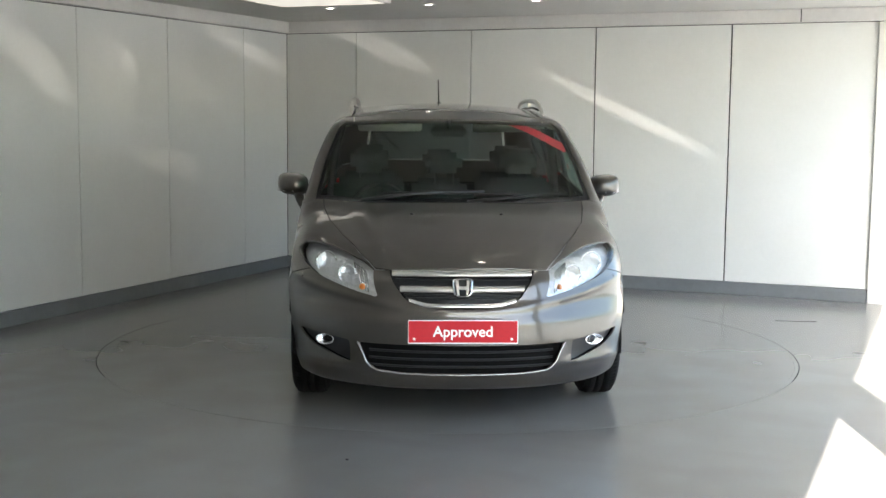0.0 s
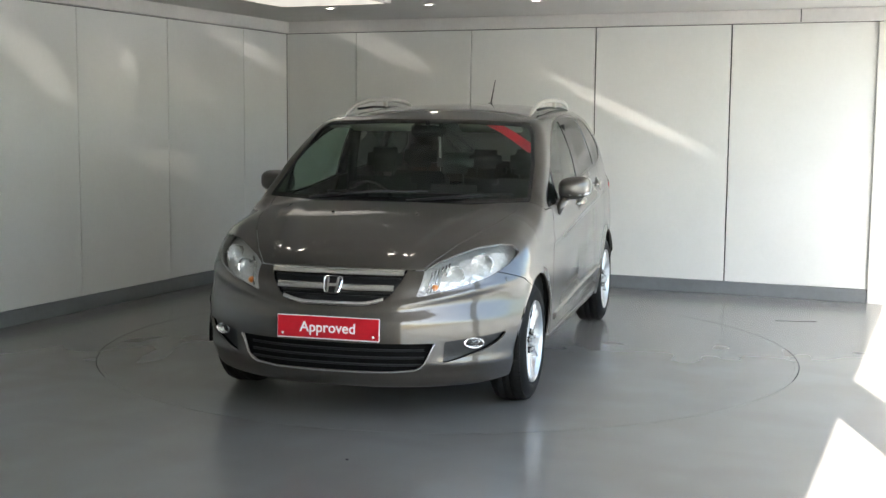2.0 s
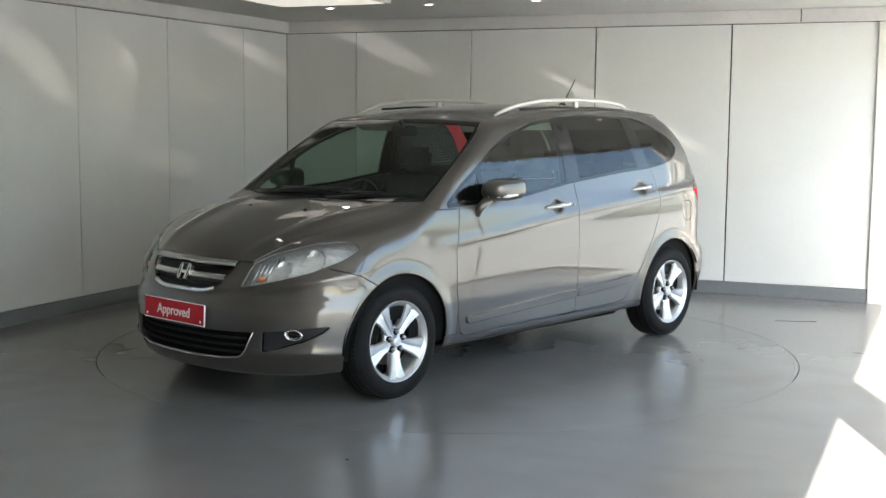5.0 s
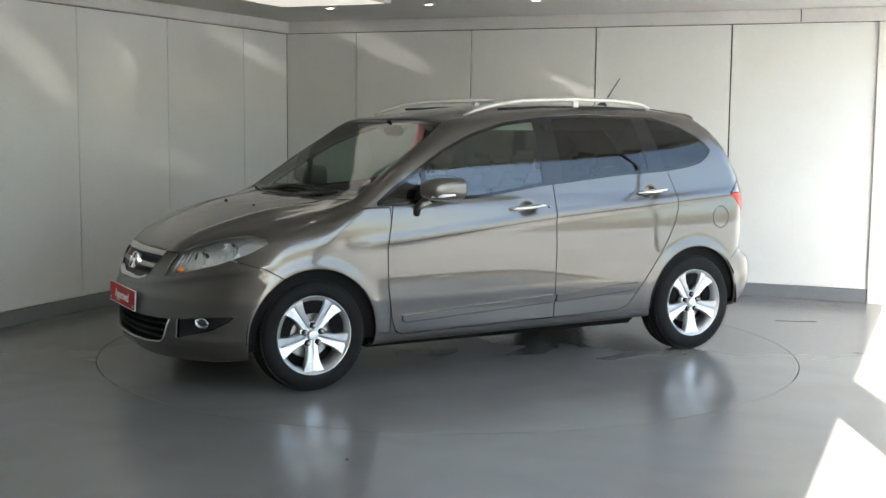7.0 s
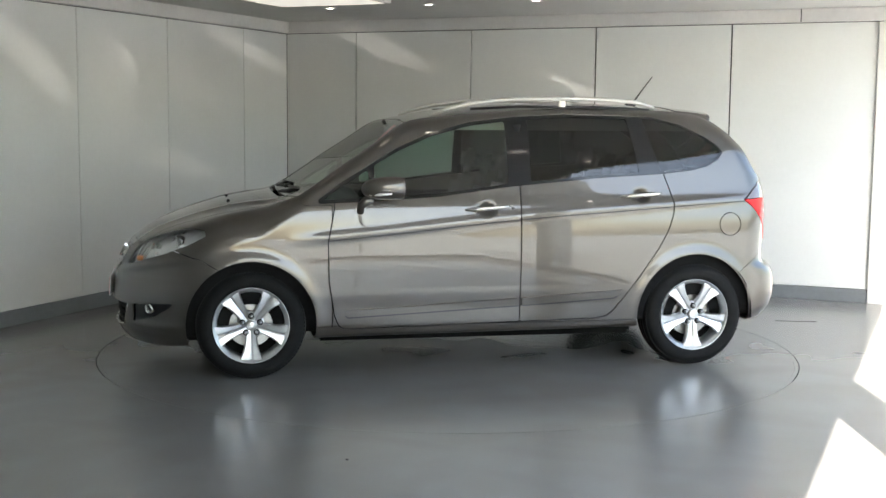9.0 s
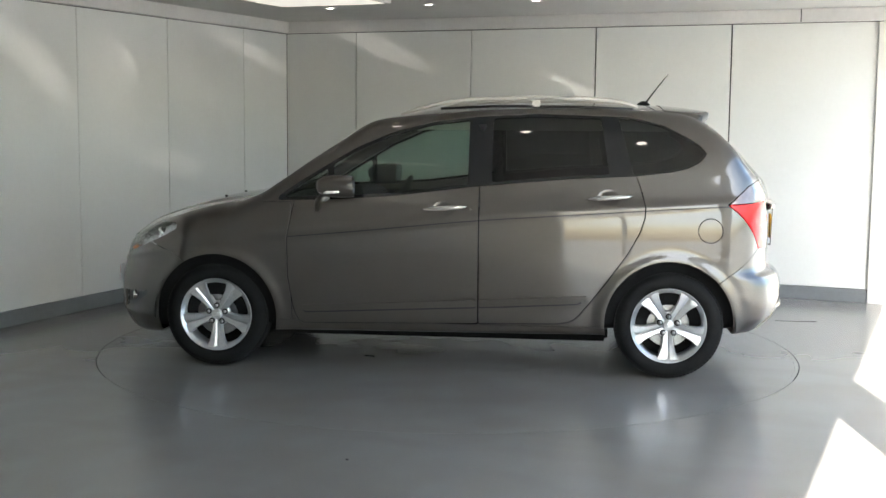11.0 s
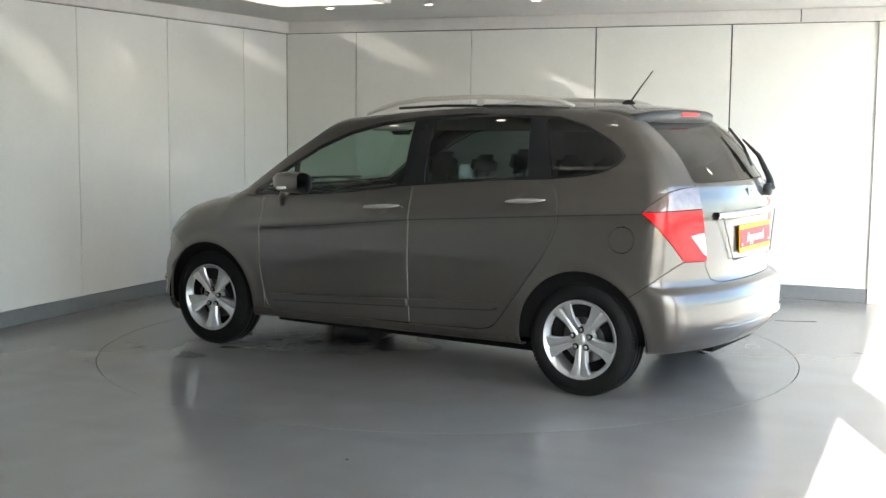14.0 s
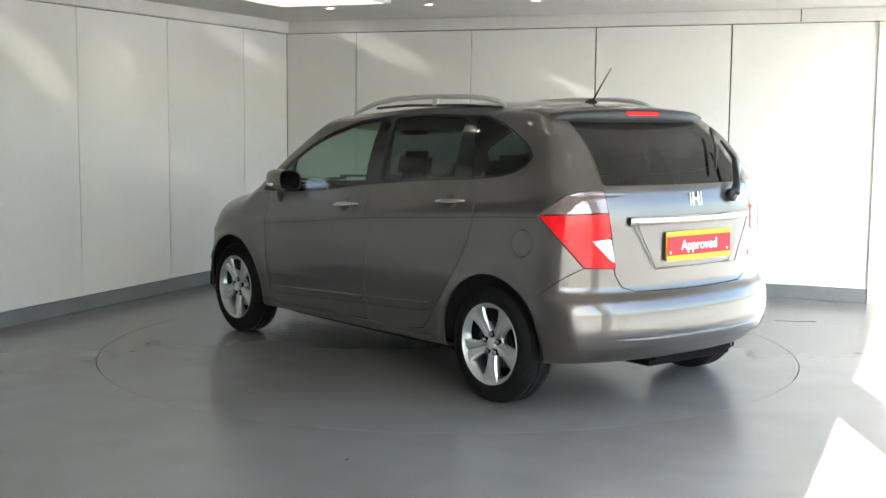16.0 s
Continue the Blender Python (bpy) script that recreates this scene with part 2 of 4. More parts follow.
def build_streak_lamps():
    """Spot lamps added outside the windows to throw light streaks over the panelled walls."""
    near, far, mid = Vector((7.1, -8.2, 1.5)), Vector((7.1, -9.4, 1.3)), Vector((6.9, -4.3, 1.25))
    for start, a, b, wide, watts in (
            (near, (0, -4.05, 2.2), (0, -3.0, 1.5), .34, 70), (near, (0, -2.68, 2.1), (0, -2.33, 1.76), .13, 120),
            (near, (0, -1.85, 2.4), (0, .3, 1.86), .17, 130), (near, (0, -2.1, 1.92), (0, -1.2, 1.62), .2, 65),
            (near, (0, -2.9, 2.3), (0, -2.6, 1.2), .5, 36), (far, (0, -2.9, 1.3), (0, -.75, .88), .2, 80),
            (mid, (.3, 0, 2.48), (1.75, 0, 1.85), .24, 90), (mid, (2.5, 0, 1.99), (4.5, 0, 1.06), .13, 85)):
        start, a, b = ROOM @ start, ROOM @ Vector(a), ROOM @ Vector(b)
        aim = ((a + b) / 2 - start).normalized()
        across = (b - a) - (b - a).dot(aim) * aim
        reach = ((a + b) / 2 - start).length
        # No reflecting glass is modelled; each lamp stands in for a reflected sunbeam.
        data = bpy.data.lights.new("streak_lamp", "SPOT")
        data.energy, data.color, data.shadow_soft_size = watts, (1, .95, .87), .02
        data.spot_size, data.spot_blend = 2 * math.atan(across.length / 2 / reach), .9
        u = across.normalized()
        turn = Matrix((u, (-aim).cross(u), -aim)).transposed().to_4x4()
        ob = new("streak_lamp", data)
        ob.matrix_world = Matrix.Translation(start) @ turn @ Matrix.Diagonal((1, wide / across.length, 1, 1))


def build_lamps():
    """Flush ceiling panels and rows of small downlights."""
    for x, y, w, d in ((.98, -2.75, 1.0, .97), (2.6, -6.4, 1.25, .3), (2.6, -8.6, 1.25, .3)):
        lamp = tagged(part("ceiling_light", boxed(x, x + w, y, y + d, HIGH - .028, HIGH - .002, .004), M_TRIM, None, at=ROOM), "flush ceiling light panel with a warm diffuser", "ceiling light", group="ceiling light panels")
        part("diffuser", boxed(x + .04, x + w - .04, y + .04, y + d - .04, HIGH - .034, HIGH - .027, .002), M_DIFF, lamp, "glowing warm white diffuser")
    first = None
    for j, y in enumerate((-1.3, -4.4, -7.4)):
        for k in range(6):
            m = ROOM @ Matrix.Translation((1.18 + .94 * k, y - .06 * k, HIGH))
            if first is None:
                first = tagged(new("downlight"), "small round recessed ceiling downlight", "downlight", group="ceiling downlights")
                first.matrix_basis = m
                part("ring", lathe(bmesh.new(), [(.036, -.001), (.039, -.008), (.05, -.008), (.055, -.002), (.055, .0)], 28), M_STEEL, first, smooth=True)
                part("bulb", lathe(bmesh.new(), [(.036, -.004), (.020, -.007), (0, -.008)], 20), M_BULB, first, "glowing bulb", smooth=True)
            elif not (j == 1 and k == 0):
                copy_thing(first, m)


def build_turntable():
    disc = new("turntable")
    part("deck", lathe(bmesh.new(), [(0, 0), (1.2, 0), (2.19, 0), (2.207, 0), (2.207, -.04)], 160), M_FLOOR, disc)
    part("edge_ring", lathe(bmesh.new(), [(2.2075, -.04), (2.2075, 0), (2.2315, 0), (2.2315, -.04)], 160), M_FLOOR, disc, "painted steel edge ring")
    return tagged(disc, "round grey painted car turntable set flush in the floor", "turntable")
# ---- car body surface ----
def curve(pts, v):
    """Smooth curve through (position, value) pairs."""
    p = np.array(sorted(pts), float)
    xs, ys = p[:, 0], p[:, 1]
    d = np.diff(ys) / np.diff(xs)
    m = np.concatenate([[d[0]], np.where(d[:-1] * d[1:] > 0, 2 * d[:-1] * d[1:] / np.where(d[:-1] + d[1:] == 0, 1, d[:-1] + d[1:]), 0), [d[-1]]])
    v = np.clip(v, xs[0], xs[-1])
    i = np.clip(np.searchsorted(xs, v) - 1, 0, len(xs) - 2)
    h = xs[i + 1] - xs[i]
    t = (v - xs[i]) / h
    return ((1 + 2 * t) * (1 - t) ** 2 * ys[i] + t * (1 - t) ** 2 * h * m[i] + t * t * (3 - 2 * t) * ys[i + 1] + t * t * (t - 1) * h * m[i + 1])


ROOFLINE = [(-2.3, 1.37), (-1.6, 1.542), (-1.5, 1.562), (-1.2, 1.592), (-.76, 1.602), (-.37, 1.592), (.08, 1.556), (.3, 1.517), (.42, 1.484), (.62, 1.358),
            (.8, 1.24), (.95, 1.136), (1.1, 1.045), (1.16, 1.03), (1.25, 1.02), (1.45, .988), (1.6, .948), (1.8, .879), (1.9, .835), (2.0, .782), (2.06, .745), (2.12, .69), (2.3, .5)]
NOSE = [(.1, 2.03), (.17, 2.08), (.24, 2.125), (.32, 2.15), (.42, 2.155), (.50, 2.15), (.56, 2.13), (.60, 2.115), (.70, 2.10), (.78, 2.06), (.9, 2.0), (1.7, 2.0)]
TAIL = [(.1, 1.85), (.2, 1.93), (.27, 1.98), (.36, 2.055), (.45, 2.075), (.53, 2.07), (.585, 2.05), (.63, 1.995), (.66, 1.985), (.8, 1.992), (.95, 1.99), (1.05, 1.98), (1.125, 1.955), (1.209, 1.88),
        (1.325, 1.77), (1.426, 1.645), (1.53, 1.52), (1.62, 1.37), (1.75, 1.2)]
FLANK = [(.1, .80), (.2, .835), (.27, .858), (.34, .872), (.42, .884), (.5, .892), (.6, .893), (.75, .89), (.88, .884), (.98, .872), (1.06, .848), (1.12, .832), (1.25, .800), (1.4, .744), (1.5, .694), (1.6, .640), (1.75, .55)]
PLAN = [(-2.2, .90), (-1.9, .935), (-1.6, .962), (-1.2, .985), (-.6, 1), (.6, 1), (1.1, .99), (1.5, .985), (1.9, .965), (2.3, .92)]
BELOW = [(-2.2, .27), (-1.9, .265), (-1.6, .262), (-.95, .245), (.95, .225), (1.6, .2), (1.9, .172), (2.2, .165)]


def smax(a, b, k):
    h = np.maximum(k - np.abs(a - b), 0) / k
    return np.maximum(a, b) + h * h * k * .25


def crease_z(x):
    """Height of the character line along the flank."""
    return curve([(-2.1, 1.03), (-1.6, 1.007), (-.86, .957), (-.23, .911), (.51, .835), (1.12, .777), (1.3, .76)], x)


def body(x, y, z, swell=0.0):
    """Negative inside the car body."""
    ay = np.abs(y)
    w = curve(FLANK, z) * curve(PLAN, x)
    dz = z - crease_z(x)
    along = np.clip((1.15 - x) / .25, 0, 1)
    w = w + along * .007 * np.exp(-((dz - .018) / .03) ** 2)      # raised waist line
    lower = np.clip((z - .30) / .1, 0, 1) * np.clip((.72 - z) / .2, 0, 1)
    w = w - .012 * lower * np.clip(1 - np.abs(x / 1.1), 0, 1) ** .5                       # hollow of the doors
    for cx in (1.3425, -1.3425):
        r = np.hypot(x - cx, z - .31)
        w = w + .011 * np.exp(-((r - .38) / .04) ** 2) * np.clip((z - .1) / .1, 0, 1)    # flared arches
    for hx, hz in ((-.03, .972), (-.985, 1.045)):
        w = w - .02 * np.exp(-(((x - hx) / .045) ** 2 + ((z - hz) / .034) ** 2) ** 1.5)    # cups behind the door handles
    side = ay - w
    zc = curve(ROOFLINE, x)
    hood = np.clip((x - 1.0) / .3, 0, 1)
    crown = curve([(-2.3, .05), (-.2, .05), (.1, .04), (.45, .008), (1.1, .008), (1.25, .03), (1.7, .045), (2.2, .07)], x) * (ay / .68) ** 2.2
    ridge = hood * .010 * np.exp(-((ay - (.36 + .22 * np.clip((2.0 - x) / .9, 0, 1))) / .05) ** 2)
    slope = 1 / np.sqrt(1 + np.clip((curve(ROOFLINE, x + .02) - curve(ROOFLINE, x - .02)) / .04, -1.2, 1.2) ** 2)
    top = (z - zc + crown - ridge) * slope
    lip = .010 * np.exp(-((z - .572 - .11 * (ay / .8) ** 2) / .022) ** 2) + .014 * np.exp(-((z - .295) / .03) ** 2) * np.clip((ay - .46) / .12, 0, 1)
    nose = x - (curve(NOSE, z) - .215 * (ay / .66) ** 2.5) - lip
    tail = -x - (curve(TAIL, z) - .135 * (ay / .7) ** 2.6 * np.clip((1.52 - z) / .4, .25, 1))
    under = curve(BELOW, x) - z
    f = smax(side, top, .06 + .10 * hood)
    f = smax(f, nose * .85, .11)
    f = smax(f, tail * .9, .09)
    return smax(f, under, .03) + swell


def shell_grid(step, swell=0.0):
    """Quads over the whole body: every point of a box drawn in to the surface."""
    lo, hi = np.array([-2.25, -1.0, .05]), np.array([2.3, 1.0, 1.75])
    clo, chi = np.array([-1.45, -.45, .55]), np.array([1.5, .45, .72])
    points, quads, base = [], [], 0
    for ax in range(3):
        u, v = [i for i in range(3) if i != ax]
        nu, nv = int((hi[u] - lo[u]) / step), int((hi[v] - lo[v]) / step)
        for s in (0, 1):
            gu, gv = np.meshgrid(np.linspace(lo[u], hi[u], nu), np.linspace(lo[v], hi[v], nv), indexing="ij")
            p = np.empty((nu * nv, 3))
            p[:, u], p[:, v], p[:, ax] = gu.ravel(), gv.ravel(), (lo, hi)[s][ax]
            points.append(p)
            i = np.arange(nu * nv).reshape(nu, nv)
            q = np.stack([i[:-1, :-1], i[1:, :-1], i[1:, 1:], i[:-1, 1:]], -1).reshape(-1, 4) + base
            quads.append(q if (s == 1) == (ax != 1) else q[:, ::-1])
            base += nu * nv
    p = np.concatenate(points)
    q = np.concatenate(quads)
    core = np.clip(p, clo, chi)
    # spread the inner ends so that the points stay even over the long sides
    core[:, 0] = np.clip(p[:, 0] * .86, -1.75, 1.8)
    core[:, 2] = .55 + (p[:, 2] - .05) / 1.7 * .25
    core[:, 1] = p[:, 1] * .5
    a, b = np.zeros(len(p)), np.ones(len(p))
    for _ in range(26):
        m = (a + b) / 2
        c = core + (p - core) * m[:, None]
        inside = body(c[:, 0], c[:, 1], c[:, 2], swell) < 0
        a, b = np.where(inside, m, a), np.where(inside, b, m)
    return core + (p - core) * ((a + b) / 2)[:, None], q

# ---- car materials ----
def car_paint():
    mat = bpy.data.materials.new("grey metallic paint")
    mat.use_nodes = True
    nt = mat.node_tree
    b = nt.nodes["Principled BSDF"]
    geo = nt.nodes.new("ShaderNodeTexCoord")
    v = nt.nodes.new("ShaderNodeTexVoronoi")
    v.inputs["Scale"].default_value = 900
    r = nt.nodes.new("ShaderNodeMapRange")
    r.inputs["To Min"].default_value, r.inputs["To Max"].default_value = .8, 1.25
    m = nt.nodes.new("ShaderNodeMix")
    m.data_type, m.blend_type = "RGBA", "MULTIPLY"
    m.inputs[0].default_value = 1
    m.inputs[6].default_value = (.077, .069, .060, 1)
    nt.links.new(geo.outputs["Object"], v.inputs["Vector"])
    nt.links.new(v.outputs["Color"], r.inputs["Value"])
    nt.links.new(r.outputs[0], m.inputs[7])
    nt.links.new(m.outputs[2], b.inputs["Base Color"])
    b.inputs["Metallic"].default_value, b.inputs["Roughness"].default_value = .74, .36
    b.inputs["Coat Weight"].default_value, b.inputs["Coat Roughness"].default_value, b.inputs["Coat IOR"].default_value = 1.0, .012, 1.6
    return mat


M_PAINT = car_paint()
M_BLACK = material("black plastic trim", (.016, .016, .017), .38, grain=.1, grain_size=200, blotch=.1, blotch_size=8, spec=.3)
M_GLOSS = material("gloss black pillar", (.008, .008, .009), .12)
M_DARK = material("dark cavity", (.006, .006, .006), .9, grain=.2, spec=.12)
M_RUBBER = material("tyre rubber", (.009, .009, .009), .7, grain=.15, grain_size=90, blotch=.2, blotch_size=12, bump=.2, spec=.12)
M_ALLOY = material("silver alloy", (.52, .53, .54), .3, .8, grain=.04, grain_size=60, blotch=.05, blotch_size=15, coat=.6)
M_DISC = material("brake disc steel", (.3, .3, .3), .35, 1.0, grain=.1, grain_size=120)
M_CHROME = material("chrome", (.80, .80, .80), .07, 1.0, blotch=.03, blotch_size=20)
M_MIRROR = material("mirror glass", (.30, .33, .36), .03, 1.0)
M_SATIN = material("satin silver rail", (.50, .485, .455), .24, .7, grain=.03, grain_size=60, coat=.4)
M_RAIL = material("silver painted rail", (.52, .50, .46), .28, .35, grain=.03, grain_size=60, coat=.3)
M_RED = material("red plate", (.50, .012, .022), .45, grain=.05, grain_size=50, spec=.25)
M_RIBBON = material("red ribbon sticker", (.75, .03, .05), .5, grain=.08, grain_size=30)
M_WHITE = material("white lettering", (.85, .85, .85), .4, grain=.02)
M_YELLOW = material("yellow plate", (.72, .36, .02), .5, grain=.05, grain_size=50, spec=.25)
M_SEAT = material("charcoal seat cloth", (.06, .062, .062), .9, grain=.25, grain_size=160, blotch=.15, blotch_size=8, bump=.3, spec=.12)
M_DASH = material("dark dashboard plastic", (.022, .022, .023), .65, grain=.15, grain_size=150, bump=.2, spec=.12)
M_LINER = material("pale headlining cloth", (.38, .36, .32), .95, grain=.08, grain_size=120)
M_AMBER = material("amber bulb", (.7, .2, .03), .3)


def faceted(name, colour, rough, scale, relief, metal=1.0):
    """Bright lamp metal pressed in small facets."""
    mat = material(name, colour, rough, metal)
    nt = mat.node_tree
    co, v, bp = (nt.nodes.new("ShaderNode" + k) for k in ("TexCoord", "TexVoronoi", "Bump"))
    v.inputs["Scale"].default_value = scale
    bp.inputs["Strength"].default_value, bp.inputs["Distance"].default_value = relief, .006
    nt.links.new(co.outputs["Object"], v.inputs["Vector"])
    nt.links.new(v.outputs["Distance"], bp.inputs["Height"])
    nt.links.new(bp.outputs[0], nt.nodes["Principled BSDF"].inputs["Normal"])
    return mat


M_REFL = faceted("lamp reflector", (.95, .95, .96), .10, 55, .8)
M_HOUSING = faceted("lamp housing chrome", (.86, .86, .87), .2, 38, .7, .6)
M_CLEAR = clear_glass("clear windscreen", (.70, .82, .75), .07, 0.0, .8)
M_FRONT_GLASS = clear_glass("lightly tinted glass", (.50, .63, .56), .08)
M_PRIVACY = clear_glass("dark privacy glass", (.12, .135, .135), .055)
M_LENS = clear_glass("clear lamp lens", (.9, .92, .92))


def lamp_red():
    mat = material("red lamp lens", (.62, .008, .012), .12, grain=.35, grain_size=16, spec=.3)
    return mat


M_TAIL = lamp_red()
M_TAILCLEAR = material("smoked clear lamp lens", (.17, .13, .115), .1, .4, grain=.25, grain_size=25, coat=1.0)
M_REVERSE = material("white reversing lens", (.72, .70, .68), .15, .3, grain=.3, grain_size=90, coat=1.0)


# ---- cutting the body surface into panels ----
def dist_poly(pu, pv, poly):
    """Signed distance to a polygon, negative inside."""
    poly = np.array(poly, float)
    best = np.full(pu.shape, 1e9)
    inside = np.zeros(pu.shape, bool)
    for (ax, ay), (bx, by) in zip(poly, np.roll(poly, -1, 0)):
        ex, ey = bx - ax, by - ay
        t = np.clip(((pu - ax) * ex + (pv - ay) * ey) / (ex * ex + ey * ey + 1e-12), 0, 1)
        best = np.minimum(best, np.hypot(pu - ax - t * ex, pv - ay - t * ey))
        cross = ((ay > pv) != (by > pv)) & (pu < (bx - ax) * (pv - ay) / (by - ay + 1e-12) + ax)
        inside ^= cross
    return np.where(inside, -best, best)


def padded(faces, width=10):
    """Faces as rows of one array, filled up with -1."""
    out = np.full((len(faces), width), -1, np.int64)
    for k, f in enumerate(faces):
        out[k, :len(f)] = f
    return out


def cut(P, F, f):
    """The piece of a polygon soup (points, rows of faces) where f < 0; f holds one value a point."""
    made, extra, cache = [], [], {}
    n = len(P)
    neg = np.append(f < 0, False)
    real = F >= 0
    inner = neg[F]
    some = (inner & real).any(1)
    full = (inner | ~real).all(1)

    def mid(i, j):
        key = (i, j) if i < j else (j, i)
        if key not in cache:
            t = f[i] / (f[i] - f[j])
            cache[key] = n + len(extra)
            extra.append(P[i] + (P[j] - P[i]) * t)
        return cache[key]

    for row in F[some & ~full].tolist():
        face = [i for i in row if i >= 0]
        out = []
        for k, i in enumerate(face):
            j = face[(k + 1) % len(face)]
            if neg[i]:
                out.append(i)
            if neg[i] != neg[j]:
                out.append(mid(i, j))
        if 2 < len(out) <= F.shape[1]:
            made.append(out)
    P2 = np.concatenate([P, np.array(extra)]) if extra else P
    keep = np.concatenate([F[full], padded(made, F.shape[1])])
    if not len(keep):
        return np.zeros((0, 3)), keep
    used = np.unique(keep[keep >= 0])
    remap = np.full(len(P2) + 1, -1)
    remap[used] = np.arange(len(used))
    return P2[used], remap[keep]


def rows_of(F):
    return [tuple(i for i in row if i >= 0) for row in F.tolist()]


def normals(P):
    e = 1.5e-3
    g = np.stack([body(*(P + np.eye(3)[k] * e).T) - body(*(P - np.eye(3)[k] * e).T) for k in range(3)], -1)
    return g / (np.linalg.norm(g, axis=1, keepdims=True) + 1e-12)


def panel(name, piece, mat, parent, label="", lift=0.0, thick=.012):
    """A sheet of the body with a turned-in edge, as one part."""
    P, F = piece[0], rows_of(piece[1])
    if not F:
        return None
    N = normals(P)
    P = P + N * lift
    count = {}
    for f in F:
        for k, i in enumerate(f):
            j = f[(k + 1) % len(f)]
            count[(i, j)] = 1
    rim = [(i, j) for (i, j) in count if (j, i) not in count]
    ends = sorted({i for e in rim for i in e})
    top = {v: len(P) + k for k, v in enumerate(ends)}
    low = {v: len(P) + len(ends) + k for k, v in enumerate(ends)}
    V = np.concatenate([P, P[ends], P[ends] - N[ends] * thick])
    faces = list(F) + [(top[j], top[i], low[i], low[j]) for i, j in rim]
    me = mesh_of(name, V, faces, mat, True)
    out = np.zeros((len(ends), 3))
    place = {v: k for k, v in enumerate(ends)}
    for i, j in rim:
        d = P[j] - P[i]
        c = np.cross(d, N[i])
        c = c / (np.linalg.norm(c) + 1e-12)
        out[place[i]] += c
        out[place[j]] += c
    out = out / (np.linalg.norm(out, axis=1, keepdims=True) + 1e-12)
    soft = out * .6 + N[ends] * .8
    me.normals_split_custom_set_from_vertices([tuple(v) for v in np.concatenate([N, soft, out])])
    return part(name, me, None, parent, label)


GAP = .0028
DLO = [(.955, 1.008), (.62, 1.02), (.25, 1.045), (-.17, 1.1), (-.73, 1.151), (-1.13, 1.173), (-1.33, 1.196), (-1.43, 1.219), (-1.505, 1.258), (-1.545, 1.304), (-1.505, 1.351),
       (-1.44, 1.394), (-1.29, 1.469), (-1.1, 1.516), (-.556, 1.530), (-.217, 1.511), (.046, 1.479), (.29, 1.413), (.497, 1.324), (.634, 1.243), (.834, 1.12), (.96, 1.03)]
HEADLAMP = [(.892, .630), (.829, .752), (.745, .79), (.63, .824), (.518, .851), (.402, .863), (.32, .853), (.293, .825), (.344, .79), (.38, .77), (.526, .714), (.689, .673), (.79, .65)]
TAILLAMP = [(.332, 1.017), (.40, 1.075), (.47, 1.122), (.545, 1.14), (.665, 1.149), (.69, 1.0), (.727, .75), (.56, .758), (.45, .88)]
GRILLE = [(-.357, .757), (.357, .757), (.335, .70), (.285, .63), (.23, .596), (.12, .582), (-.12, .582), (-.23, .596), (-.285, .63), (-.335, .70)]
INTAKE = [(-.505, .402), (.505, .402), (.465, .305), (.42, .272), (.30, .261), (-.30, .261), (-.42, .272), (-.465, .305)]
FOGBAY = [(.765, .408), (.415, .440), (.46, .405), (.55, .362), (.68, .328), (.772, .308)]
DOOR_F = [(.864, .997), (.905, .784), (.90, .556), (.868, .358), (.845, .30), (.81, .276), (-.235, .298), (-.235, 1.2), (.5, 1.2), (.87, 1.03)]
DOOR_R = [(-.235, .298), (-.70, .308), (-.775, .322), (-.815, .35), (-.871, .419), (-.975, .555), (-1.097, .726), (-1.165, .85), (-1.193, .94), (-1.195, 1.0), (-1.17, 1.09), (-1.13, 1.2), (-.235, 1.2)]
TAILGATE = [(-.5, .622), (.42, .63), (.49, .652), (.535, .72), (.555, .9), (.575, 1.03), (.572, 1.165), (.545, 1.30), (.525, 1.42), (.53, 1.50), (.5, 1.58), (-.5, 1.60)]
RIBBON = [(.35, 1.478), (.455, 1.478), (.56, 1.43), (.70, 1.355), (.695, 1.305), (.565, 1.378), (.47, 1.428)]


